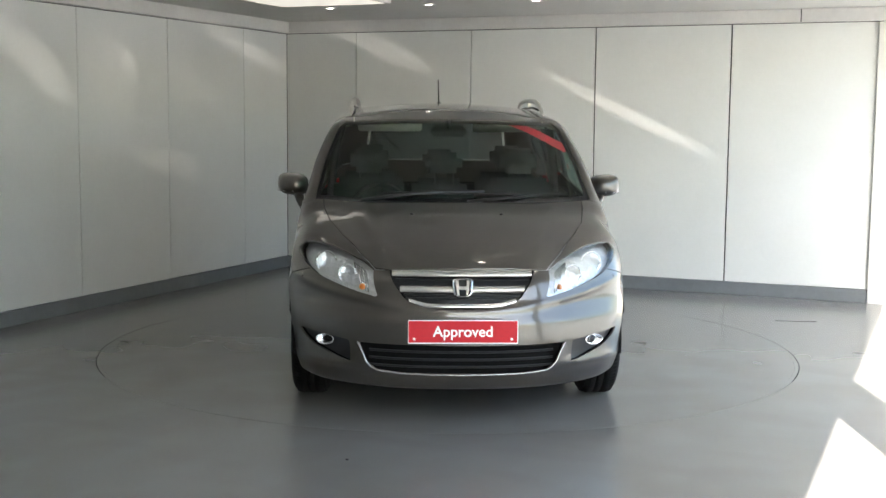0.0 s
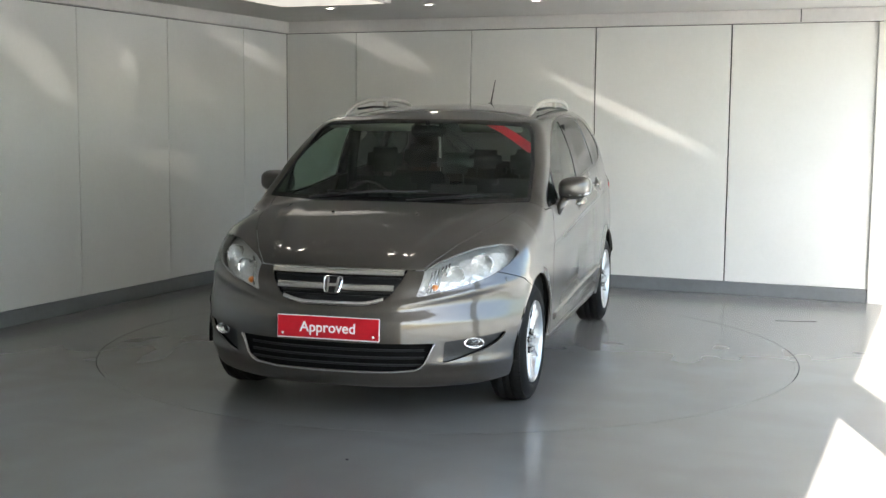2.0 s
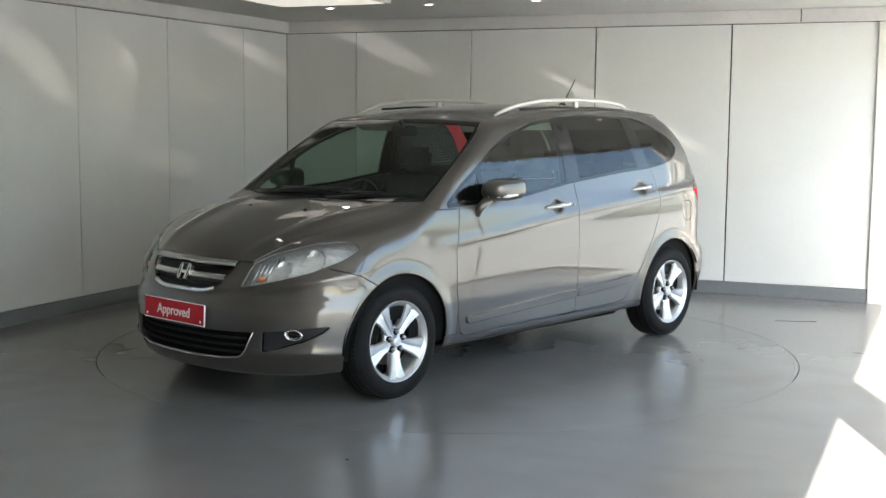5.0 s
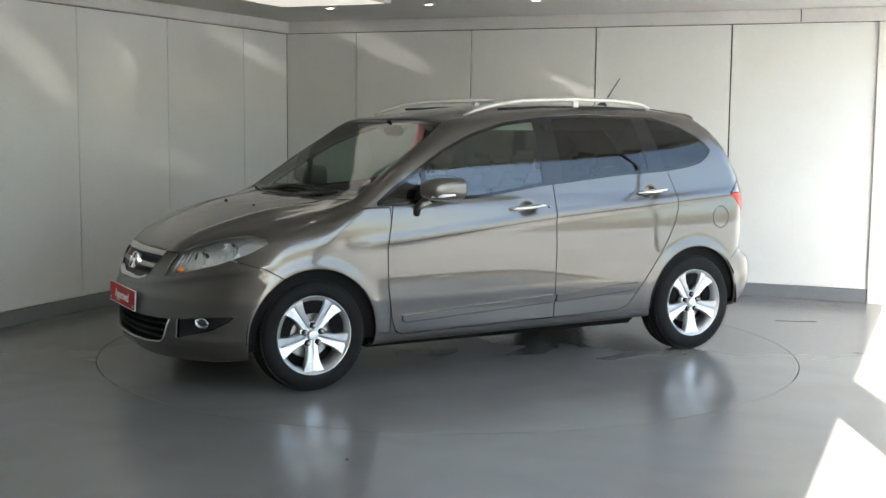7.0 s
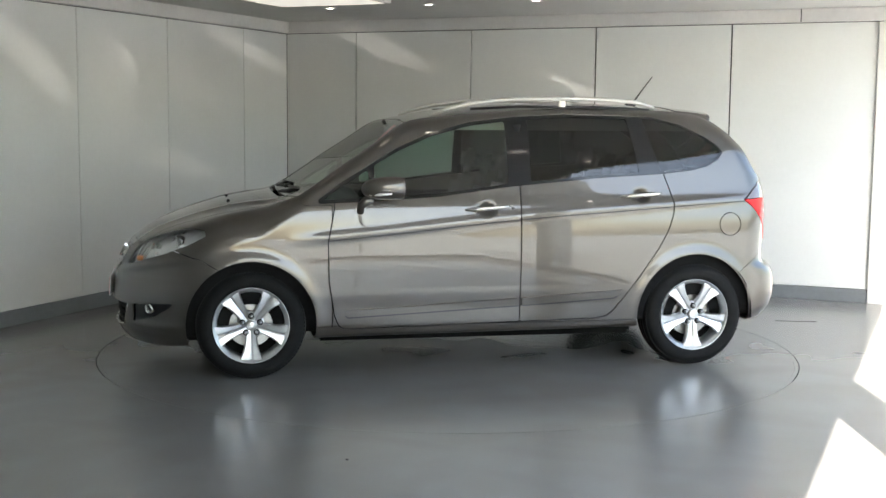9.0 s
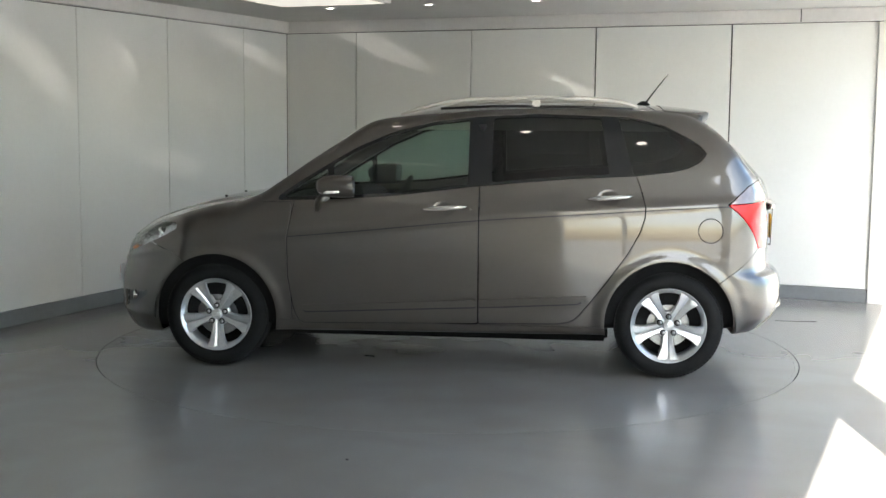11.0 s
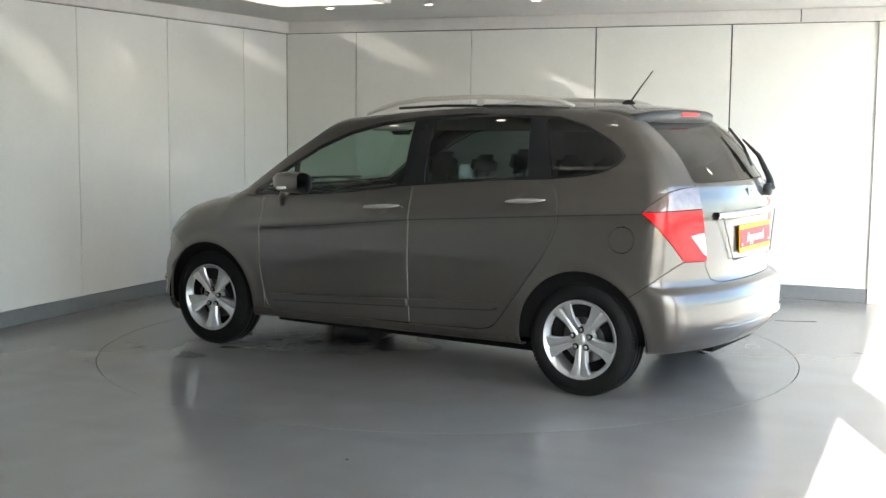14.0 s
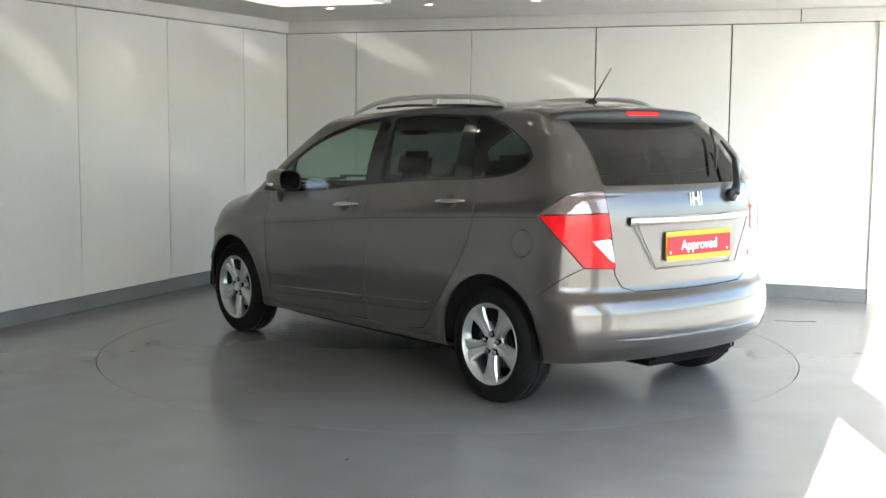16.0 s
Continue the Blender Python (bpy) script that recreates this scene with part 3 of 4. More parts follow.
def build_body(car):
    P, Q = shell_grid(.0175)
    # merge the seams of the box
    key = np.round(P * 20000).astype(np.int64)
    _, first, inv = np.unique(key, axis=0, return_index=True, return_inverse=True)
    P = P[first]
    Q = inv.ravel()[Q]
    # make every face look outwards
    N = normals(P[Q].mean(1))
    d = np.cross(P[Q[:, 2]] - P[Q[:, 0]], P[Q[:, 3]] - P[Q[:, 1]])
    Q = np.where(((d * N).sum(1) > 0)[:, None], Q, Q[:, ::-1])
    same = (Q == np.roll(Q, -1, 1)).any(1)
    F = np.concatenate([np.pad(Q[~same], ((0, 0), (0, 6)), constant_values=-1), padded([g for g in (list(dict.fromkeys(q)) for q in Q[same].tolist()) if len(g) > 2])])
    whole = (P, F)

    def take(rest, field, gap=GAP):
        p, q = rest
        v = field(p[:, 0], np.abs(p[:, 1]), p[:, 2])
        return cut(p, q, v + gap), cut(p, q, -v + gap)

    def just(piece, field):
        p, q = piece
        return cut(p, q, field(p[:, 0], p[:, 1], p[:, 2]))

    def both(name, piece, mat, label="", lift=0.0, thick=.012):
        return [panel(name, just(piece, lambda x, y, z, s=s: -s * y), mat, car, label, lift, thick) for s in (1, -1)]

    arch = lambda x, y, z: np.maximum(np.minimum(np.hypot(x - 1.3425, z - .312), np.hypot(x + 1.3425, (z - .318) * 1.0)) - .368, .5 - y)
    _, rest = take(whole, arch)
    oblique = lambda x, y: .6 * x - .8 * y
    lamp, rest = take(rest, lambda x, y, z: np.maximum(dist_poly(oblique(x, y), z, HEADLAMP), 1.2 - x))
    for o in both("headlight", lamp, M_LENS, "clear headlight lens with bright reflector behind", .003, .02):
        o.visible_shadow = False
    grille, rest = take(rest, lambda x, y, z: np.maximum(dist_poly(y, z, GRILLE), 1.5 - x))
    intake, rest = take(rest, lambda x, y, z: np.maximum(dist_poly(y, z, INTAKE), 1.5 - x))
    fog, rest = take(rest, lambda x, y, z: np.maximum(dist_poly(oblique(x, y), z, FOGBAY), 1.2 - x))
    panel("radiator_grille", grille, M_BLACK, car, "black slatted radiator grille", -.03)
    panel("air_intake", intake, M_BLACK, car, "black lower air intake", -.05)
    both("fog_lamp_bay", fog, M_BLACK, "black fog lamp recess", -.022, .01)
    pane_edge = [(-.5, 1.033), (.5, 1.031), (.778, 1.045), (.738, 1.25), (.676, 1.43), (.635, 1.473), (.3, 1.488), (-.5, 1.491)]
    frit, rest = take(rest, lambda x, y, z: np.maximum(dist_poly(y, z, pane_edge), .12 - x))
    ws, frit = take(frit, lambda x, y, z: dist_poly(y, z, pane_edge) + .020, .0005)
    panel("windscreen_border", frit, M_GLOSS, car, "black windscreen border", -.002, .004)
    screen = panel("windscreen", ws, M_CLEAR, car, "clear windscreen", -.002, .004)
    screen.visible_shadow = False
    ribbon = just(whole, lambda x, y, z: np.maximum(dist_poly(y, z, RIBBON), .15 - x))
    panel("windscreen_sticker", ribbon, M_RIBBON, car, "red ribbon sticker behind the glass", -.012, .001)
    cowl, rest = take(rest, lambda x, y, z: np.maximum(dist_poly(x, y, [(1.185, -.5), (1.16, .45), (1.10, .66), (1.04, .75), (.96, .765), (.93, -.5)]), .95 - z))
    panel("wiper_cowl", cowl, M_BLACK, car, "black cowl under the windscreen", -.012)
    hood, rest = take(rest, lambda x, y, z: np.maximum(dist_poly(x, y, [(2.05, -.5), (1.99, .362), (1.962, .43), (1.86, .50), (1.66, .60), (1.45, .675), (1.15, .725), (.9, .74), (.9, -.5)]), .752 - z))
    panel("bonnet", hood, M_PAINT, car)
    dlo = lambda x, z: dist_poly(x, z, DLO)
    glass, rest = take(rest, lambda x, y, z: np.maximum(dlo(x, z), .5 - y), .0012)
    panes = (("quarter_light", M_FRONT_GLASS, lambda x, z: np.maximum(.665 - x, dlo(x, z) + .02)),
             ("front_window", M_FRONT_GLASS, lambda x, z: np.maximum(np.maximum(x - .63, -.165 - x), dlo(x, z) + .018)),
             ("rear_window", M_PRIVACY, lambda x, z: np.maximum(np.maximum(x + .305, -(x + .985 - .16 * (z - 1.18))), dlo(x, z) + .018)),
             ("rear_quarter_window", M_PRIVACY, lambda x, z: np.maximum(x + 1.125 - .28 * (z - 1.18), dlo(x, z) + .012)))
    for name, mat, f in panes:
        pane, glass = take(glass, lambda x, y, z: f(x, z), .0006)
        for o in both(name, pane, mat, "", -.004, .001):
            o.visible_shadow = False
    both("window_surround", glass, M_GLOSS, "gloss black pillars and window surround", -.001)
    tl, rest = take(rest, lambda x, y, z: np.maximum(dist_poly(-.6 * x - .8 * y, z, TAILLAMP), x + 1.3))
    clear, red = take(tl, lambda x, y, z: 1.018 + .05 * (-x - 1.66) - z)
    rev, red = take(red, lambda x, y, z: dist_poly(-.6 * x - .8 * y, z, [(.60, .893), (.70, .905), (.726, .775), (.69, .80)]))
    for s, o in zip((1, -1), both("tail_light", red, M_TAIL, "red wrap-round tail light", .004, .03)):
        for nm, pc, mt in (("indicator_lens", clear, M_TAILCLEAR), ("reversing_lens", rev, M_REVERSE)):
            panel(nm, just(pc, lambda x, y, z: -s * y), mt, o, "", .004, .03)
    gate, rest = take(rest, lambda x, y, z: np.maximum(dist_poly(y, z, TAILGATE), x + 1.42))
    rs, gate = take(gate, lambda x, y, z: np.maximum(dist_poly(y, z, [(-.5, 1.165), (.56, 1.168), (.535, 1.30), (.515, 1.42), (.51, 1.49), (-.5, 1.50)]), x + 1.4))
    o = panel("rear_screen", rs, M_PRIVACY, car, "dark tinted rear screen", -.002, .004)
    o.visible_shadow = False
    panel("tailgate", gate, M_PAINT, car)
    df, rest = take(rest, lambda x, y, z: np.maximum(dist_poly(x, z, DOOR_F), .55 - y), .0036)
    dr, rest = take(rest, lambda x, y, z: np.maximum(dist_poly(x, z, DOOR_R), .55 - y), .0036)

    def waist(piece):
        """The shade strip below the waist line, and the sheet above and below it."""
        p, q = piece
        u = p[:, 2] - crease_z(p[:, 0]) + .004
        below, above = cut(p, q, u + .0032), cut(p, q, .0032 - u)
        mid = cut(p, q, u - .003)
        mid = cut(*mid, -(mid[0][:, 2] - crease_z(mid[0][:, 0]) + .004) - .003)
        n = len(below[0])
        return mid, (np.concatenate([below[0], above[0]]), np.concatenate([below[1], np.where(above[1] >= 0, above[1] + n, -1)]))

    # The strip is coloured black for the shade in the waist crease.
    for name, piece in (("front_door", df), ("rear_door", dr)):
        line, piece = waist(piece)
        for s, o in zip((1, -1), both(name, piece, M_PAINT)):
            panel("groove_shade_strip", just(line, lambda x, y, z: -s * y), M_BLACK, o, "waist groove strip, black for its shade", -.002, .004)
    flap, rest = take(rest, lambda x, y, z: np.maximum(np.hypot(x + 1.567, z - .868) - .07, .4 - y))
    pl = just(flap, lambda x, y, z: -y)
    panel("fuel_flap", pl, M_PAINT, car, "round fuel flap")
    panel("panel_patch", just(flap, lambda x, y, z: y), M_PAINT, car)
    fb, rest = take(rest, lambda x, y, z: np.maximum(z - np.interp(x, [1.40, 1.53, 1.62, 1.8, 2.2], [.54, .638, .69, .745, .765]), 1.40 - x))
    panel("front_bumper", fb, M_PAINT, car)
    rb, rest = take(rest, lambda x, y, z: np.maximum(z - np.interp(x, [-2.2, -1.858, -1.74, -1.6], [.78, .755, .651, .55]), x + 1.56))
    panel("rear_bumper", rb, M_PAINT, car)
    under, rest = take(rest, lambda x, y, z: np.maximum(z - np.interp(x, [-1, 1], [.262, .242]), y - .79))
    panel("underbody", under, M_DARK, car, "dark underbody", 0, .002)
    sill, rest = take(rest, lambda x, y, z: np.maximum(np.maximum(z - .292, np.abs(x) - 1.0), .5 - y))
    both("sill", sill, M_PAINT)
    wing, rest = take(rest, lambda x, y, z: np.maximum(.88 - x, z - np.interp(x, [.8, 1.05, 1.2], [1.0, 1.0, 1.2])))
    both("front_wing", wing, M_PAINT)
    roof, rest = take(rest, lambda x, y, z: np.maximum(dist_poly(x, y, [(.6, -.5), (.6, .575), (-.2, .6), (-1.2, .57), (-1.6, .5), (-1.6, -.5)]), 1.47 - z))
    panel("roof", roof, M_PAINT, car)
    hind, rest = take(rest, lambda x, y, z: np.maximum(x + .9, np.maximum(.55 - y, z - 1.12)), 0)
    # The crease's shade goes on along the quarter panels as a black strip.
    line, hind = waist(hind)
    rest = (np.concatenate([rest[0], hind[0]]), np.concatenate([rest[1], np.where(hind[1] >= 0, hind[1] + len(rest[0]), -1)]))
    for s, o in zip((1, -1), both("quarter_panel", rest, M_PAINT)):
        panel("groove_shade_strip", just(line, lambda x, y, z: -s * y), M_BLACK, o, "waist groove strip, black for its shade", -.002, .004)
    # raised door mouldings
    for name, poly in (("front_moulding", [(.812, .388), (-.226, .443), (-.226, .401), (.80, .352)]), ("rear_moulding", [(-.243, .444), (-.872, .481), (-.815, .437), (-.243, .402)])):
        strip = just(whole, lambda x, y, z: np.maximum(dist_poly(x, z, poly), .5 - np.abs(y)))
        both("door_moulding", strip, M_PAINT, "raised body-coloured door moulding", .018, .022)
        # The dark gap under the moulding, put in as a black strip.
        edge = just(whole, lambda x, y, z: np.maximum(dist_poly(x, z, [(u, v - .028 if k < 2 else v - .009) for k, (u, v) in enumerate(poly)]), .5 - np.abs(y)))
        both("moulding_gap_strip", edge, M_BLACK, "black strip for the dark gap under the moulding", .010, .012)


def build_inside(car):
    """Dark lining behind the panels, headlining, seats, dashboard and wheel."""
    P, Q = shell_grid(.05, .035)
    F = np.pad(Q, ((0, 0), (0, 6)), constant_values=-1)
    f = np.maximum(P[:, 2] - .985, .375 - np.minimum(np.hypot(P[:, 0] - 1.3425, P[:, 2] - .31), np.hypot(P[:, 0] + 1.3425, P[:, 2] - .31)) + 5 * np.clip(.5 - np.abs(P[:, 1]), -.05, 0) - 5 * np.clip(.52 - np.abs(P[:, 1]), 0, 9))
    f = np.maximum(f, np.where(P[:, 0] > 1.2, .05 - dist_poly(.6 * P[:, 0] - .8 * np.abs(P[:, 1]), P[:, 2], HEADLAMP), -1))
    lining = cut(P, F, f)
    part("lining", mesh_of("lining", lining[0], rows_of(lining[1]), M_DARK, True), None, car, "dark inner lining")
    g = np.maximum(1.43 - P[:, 2], np.maximum(P[:, 0] - .36, -1.45 - P[:, 0]))
    liner = cut(P, F, g)
    part("headlining", mesh_of("headlining", liner[0], rows_of(liner[1]), M_LINER, True), None, car, "pale cloth headlining")
    bm = bmesh.new()
    prof = [(1.10, .99), (.95, 1.01), (.72, 1.03), (.62, 1.0), (.55, .93), (.55, .80), (.60, .60), (.9, .55), (1.1, .6)]
    ys = (-.74, -.4, 0, .4, .74)
    rings = [[bm.verts.new((x - (.05 if abs(y) > .6 else 0), y, z - (.01 if abs(y) < .2 else 0))) for x, z in prof] for y in ys]
    for a, b in zip(rings, rings[1:]):
        for i in range(len(prof)):
            j = (i + 1) % len(prof)
            bm.faces.new([a[i], a[j], b[j], b[i]])
    bm.faces.new(rings[0]), bm.faces.new(rings[-1][::-1])
    dash = part("dashboard", bm, M_DASH, car, "dark plastic dashboard")
    bm = bmesh.new()
    box(bm, .52, .60, .12, .60, .86, .99, .02)
    part("binnacle", bm, M_DASH, dash)
    # steering wheel on the car's right
    w = bmesh.new()
    m = Matrix.Translation((.42, -.42, .93)) @ Matrix.Rotation(radians(62), 4, "Y")
    ring = []
    n, k = 28, 8
    for i in range(n):
        a = 2 * math.pi * i / n
        ring.append([w.verts.new(m @ Vector(((.18 + .015 * math.cos(2 * math.pi * j / k)) * math.cos(a), (.18 + .015 * math.cos(2 * math.pi * j / k)) * math.sin(a), .015 * math.sin(2 * math.pi * j / k)))) for j in range(k)])
    for i in range(n):
        for j in range(k):
            w.faces.new([ring[i][j], ring[(i + 1) % n][j], ring[(i + 1) % n][(j + 1) % k], ring[i][(j + 1) % k]])
    tube(w, [m @ Vector((-.17, 0, 0)), m @ Vector((.17, 0, 0))], .018, 6)
    tube(w, [m @ Vector((0, 0, 0)), m @ Vector((0, .17, 0))], .018, 6)
    tube(w, [m @ Vector((0, 0, .02)), m @ Vector((0, 0, -.2))], .035, 8)
    part("steering_wheel", w, M_DASH, car, "black steering wheel", smooth=True)
    for x, row in ((0.0, (-.5, 0, .5)), (-.85, (-.5, 0, .5))):
        for y in row:
            mid = y == 0
            bm = bmesh.new()
            wd = .20 if mid else .235
            box(bm, x - .05, x + .45, y - wd, y + wd, .42, .58, .04)
            seat = part("seat", bm, M_SEAT, car, "charcoal cloth seat", smooth=True)
            tilt = Matrix.Translation((x - .06, y, .52)) @ Matrix.Rotation(radians(-14), 4, "Y")
            bm = bmesh.new()
            box(bm, -.06, .06, -wd, wd, 0, .60 - .05 * mid, .045, tilt)
            part("backrest", bm, M_SEAT, seat, smooth=True)
            bm = bmesh.new()
            box(bm, -.04, .05, -.125, .125, .63, .80 - .03 * mid, .04, tilt)
            tube(bm, [tilt @ Vector((0, -.06, .55)), tilt @ Vector((0, -.06, .68))], .006, 6)
            tube(bm, [tilt @ Vector((0, .06, .55)), tilt @ Vector((0, .06, .68))], .006, 6)
            part("headrest", bm, M_SEAT, seat, smooth=True)
    bm = bmesh.new()
    box(bm, .40, .44, -.11, .11, 1.385, 1.45, .015)
    tube(bm, [(.42, 0, 1.44), (.46, 0, 1.48)], .012, 6)
    part("rear_view_mirror", bm, M_DASH, car, "black interior mirror", smooth=True)
    for s in (1, -1):
        bm = box(bmesh.new(), 0, .02, -.2, .2, -.075, .075, .009, Matrix.Translation((.30, s * .36, 1.462)) @ Matrix.Rotation(radians(62), 4, "Y"))
        part("sun_visor", bm, M_LINER, car, "pale cloth sun visor", smooth=True)
        bm = tube(bmesh.new(), [(-.24, s * .70, 1.46), (-.25, s * .74, 1.2), (-.27, s * .76, .9)], .03, 8)
        part("door_pillar_trim", bm, M_DASH, car, smooth=True)


def build_chassis(car):
    """Floor pan, tray, silencer and axles, added below the sills to darken the floor."""
    # Dark boxes that block the light passing under the car.
    bm = bmesh.new()
    box(bm, -1.0, .95, -.68, .68, .178, .27, .02)
    part("pan_light_block", bm, M_DARK, car, "dark floor pan box added to block light")
    part("tray_light_block", boxed(1.0, 1.95, -.50, .50, .17, .28, .02), M_DARK, car, "dark tray box added to block light")
    part("silencer", boxed(-1.88, -1.62, -.55, .2, .19, .30, .04), M_DARK, car, "dark rear silencer box added to block light")
    for x in (1.3425, -1.3425):
        part("axle", tube(bmesh.new(), [(x, -.70, .30), (x, 0, .25), (x, .70, .30)], .05, 10), M_DARK, car, "dark axle beam", smooth=True)


def build_wheel(car, x, s, z=.314):
    """Tyre, five broad spokes, cap and bolts; s is +1 on the car's left."""
    m = Matrix.Translation((x, s * .772, z)) @ Matrix.Rotation(radians(-90 * s), 4, "X")
    if s < 0:
        m = m @ Matrix.Rotation(math.pi, 4, "Z")
    R = .314
    bm = lathe(bmesh.new(), [(.196, -.085), (.19, .02), (.192, .075), (.205, .085), (.214, .094), (.2165, .099), (.2185, .097), (.2185, .085), (.213, -.09)], 64)
    wheel = part("wheel", bm, M_ALLOY, car, "five-spoke silver alloy wheel", at=m, smooth=True)
    side = [(.214, .078), (.222, .094), (.24, .101), (.265, .101), (.285, .094), (.298, .082), (.307, .068), (R, .05)]
    bm = lathe(bmesh.new(), [(.205, -.085)] + [(r, -h) for r, h in side] + [(R, -.045), (R, -.024), (R - .007, -.022), (R - .007, -.017), (R, -.015), (R, .015), (R - .007, .017), (R - .007, .022), (R, .024), (R, .045)] + side[::-1] + [(.205, .08)], 72)
    part("tyre", bm, M_RUBBER, wheel, "black rubber tyre", smooth=True)
    bm = bmesh.new()
    n = 84
    for i in range(n):      # tread blocks on the shoulders
        a, b = 2 * math.pi * (i + .15) / n, 2 * math.pi * (i + .8) / n
        for h0, h1 in ((.05, .078), (-.078, -.05)):
            vs = []
            for ang in (a, b):
                for h in (h0, h1):
                    r0 = .3155 - max(0, abs(h) - .055) * .35
                    vs.append(bm.verts.new((r0 * math.cos(ang), r0 * math.sin(ang), h)))
                    vs.append(bm.verts.new(((r0 - .012) * math.cos(ang), (r0 - .012) * math.sin(ang), h)))
            for q in ((0, 2, 6, 4), (0, 1, 3, 2), (4, 6, 7, 5), (0, 4, 5, 1), (2, 3, 7, 6)):
                bm.faces.new([vs[k] for k in q])
    bmesh.ops.recalc_face_normals(bm, faces=bm.faces)
    tagged(part("tread", bm, M_RUBBER, wheel), kind="stuff")
    bm = lathe(bmesh.new(), [(0, .01), (.135, .01), (.137, .0), (.137, -.02), (0, -.02)], 48)
    part("brake_disc", bm, M_DISC, wheel, "bare steel brake disc", smooth=False)
    bm = lathe(bmesh.new(), [(.137, -.03), (.197, -.03)], 48)
    part("brake_backplate", bm, M_DARK, wheel)
    # a spoke points down on this side
    down = 90
    for k in range(5):
        bm = bmesh.new()
        prof = [(.028, .026, .068), (.06, .031, .073), (.09, .033, .076), (.13, .039, .080), (.165, .050, .084), (.185, .060, .086), (.2, .070, .087), (.213, .080, .086)]
        rows = []
        for r, w, h in prof:
            rows.append([bm.verts.new((r, y, z_)) for y, z_ in ((-w, h - .035), (-w, h - .010), (-w + .006, h - .001), (-w * .25, h - .004), (0, h - .009), (w * .25, h - .004), (w - .006, h - .001), (w, h - .010), (w, h - .035))])
        for a, b in zip(rows, rows[1:]):
            for i in range(len(a) - 1):
                bm.faces.new([a[i], b[i], b[i + 1], a[i + 1]])
        bmesh.ops.recalc_face_normals(bm, faces=bm.faces)
        part("spoke", bm, M_ALLOY, wheel, at=Matrix.Rotation(radians(down + 72 * k), 4, "Z"))
    part("hub", lathe(bmesh.new(), [(0, .062), (.072, .062), (.076, .058), (.078, .03)], 40), M_ALLOY, wheel, smooth=True)
    cap = part("hub_cap", lathe(bmesh.new(), [(0, .086), (.026, .086), (.030, .082), (.031, .06)], 32), M_ALLOY, wheel, "silver hub cap", smooth=True)
    bm = bmesh.new()
    lathe(bm, [(.020, .0865), (.0225, .0875), (.024, .0865)], 32)
    for y in (-.008, .008):
        box(bm, -.012, .012, y - .0025, y + .0025, .0855, .088)
    box(bm, -.0025, .0025, -.008, .008, .0855, .088)
    part("cap_badge", bm, M_STEEL, cap)
    for k in range(5):
        a = radians(down + 36 + 72 * k)
        bm = lathe(bmesh.new(), [(0, .094), (.009, .093), (.0115, .089), (.0115, .055)], 10, Matrix.Translation((.052 * math.cos(a), .052 * math.sin(a), 0)))
        part("wheel_bolt", bm, M_DISC, wheel, smooth=True)
        # Raised dark ring: the shade of a sunk bolt hole, given as colour.
        bm = lathe(bmesh.new(), [(.0115, .0775), (.017, .0775), (.0172, .06)], 14, Matrix.Translation((.052 * math.cos(a), .052 * math.sin(a), .0)))
        part("bolt_shade_ring", bm, M_DARK, wheel)
    # wheel housing
    bm = bmesh.new()
    n = 28
    rows = []
    for i in range(n + 1):
        a = radians(-4 + 188 * i / n)
        rows.append([bm.verts.new((x + .383 * math.cos(a), s * y, .312 + .383 * math.sin(a))) for y in (.45, .875 if 25 < i * 188 / n - 4 < 155 else .855)])
    for a, b in zip(rows, rows[1:]):
        bm.faces.new([a[0], b[0], b[1], a[1]])
    c = [r[0] for r in rows]
    bm.faces.new(c)
    part("wheel_housing", bm, M_DARK, car, "black wheel housing")


def text_mesh(name, words, size, mat):
    cu = bpy.data.curves.new(name, "FONT")
    cu.body, cu.size, cu.extrude, cu.align_x, cu.align_y, cu.offset = words, size, .0012, "CENTER", "CENTER", size * .014
    ob = bpy.data.objects.new(name, cu)
    scene.collection.objects.link(ob)
    bpy.context.view_layer.update()
    me = bpy.data.meshes.new_from_object(ob.evaluated_get(bpy.context.evaluated_depsgraph_get()))
    bpy.data.objects.remove(ob)
    me.materials.clear()
    me.materials.append(mat)
    return me


def build_plate(car, at, w, h, rim, label, bars):
    """A dealer's plate; its plane faces the local z axis, y up."""
    bm = box(bmesh.new(), -w / 2, w / 2, -h / 2, h / 2, -.008, 0, .002)
    plate = part("dealer_plate", bm, rim, car, label, at=at)
    inset = h / 2 - bars
    part("plate_panel", boxed(-w / 2 + .003, w / 2 - .003, -inset + .003, inset, -.003, .002, .001), M_RED, plate, "red panel with the white word Approved")
    part("lettering", text_mesh("lettering", "Approved", .072, M_WHITE), None, plate, "white word Approved", at=pose(0, 0, .0022))
    for x in (-w / 2 + .03, w / 2 - .03):
        part("plate_screw", lathe(bmesh.new(), [(0, .0045), (.006, .004), (.007, .002)], 10, Matrix.Translation((x, -inset + .02, 0))), M_WHITE, plate)


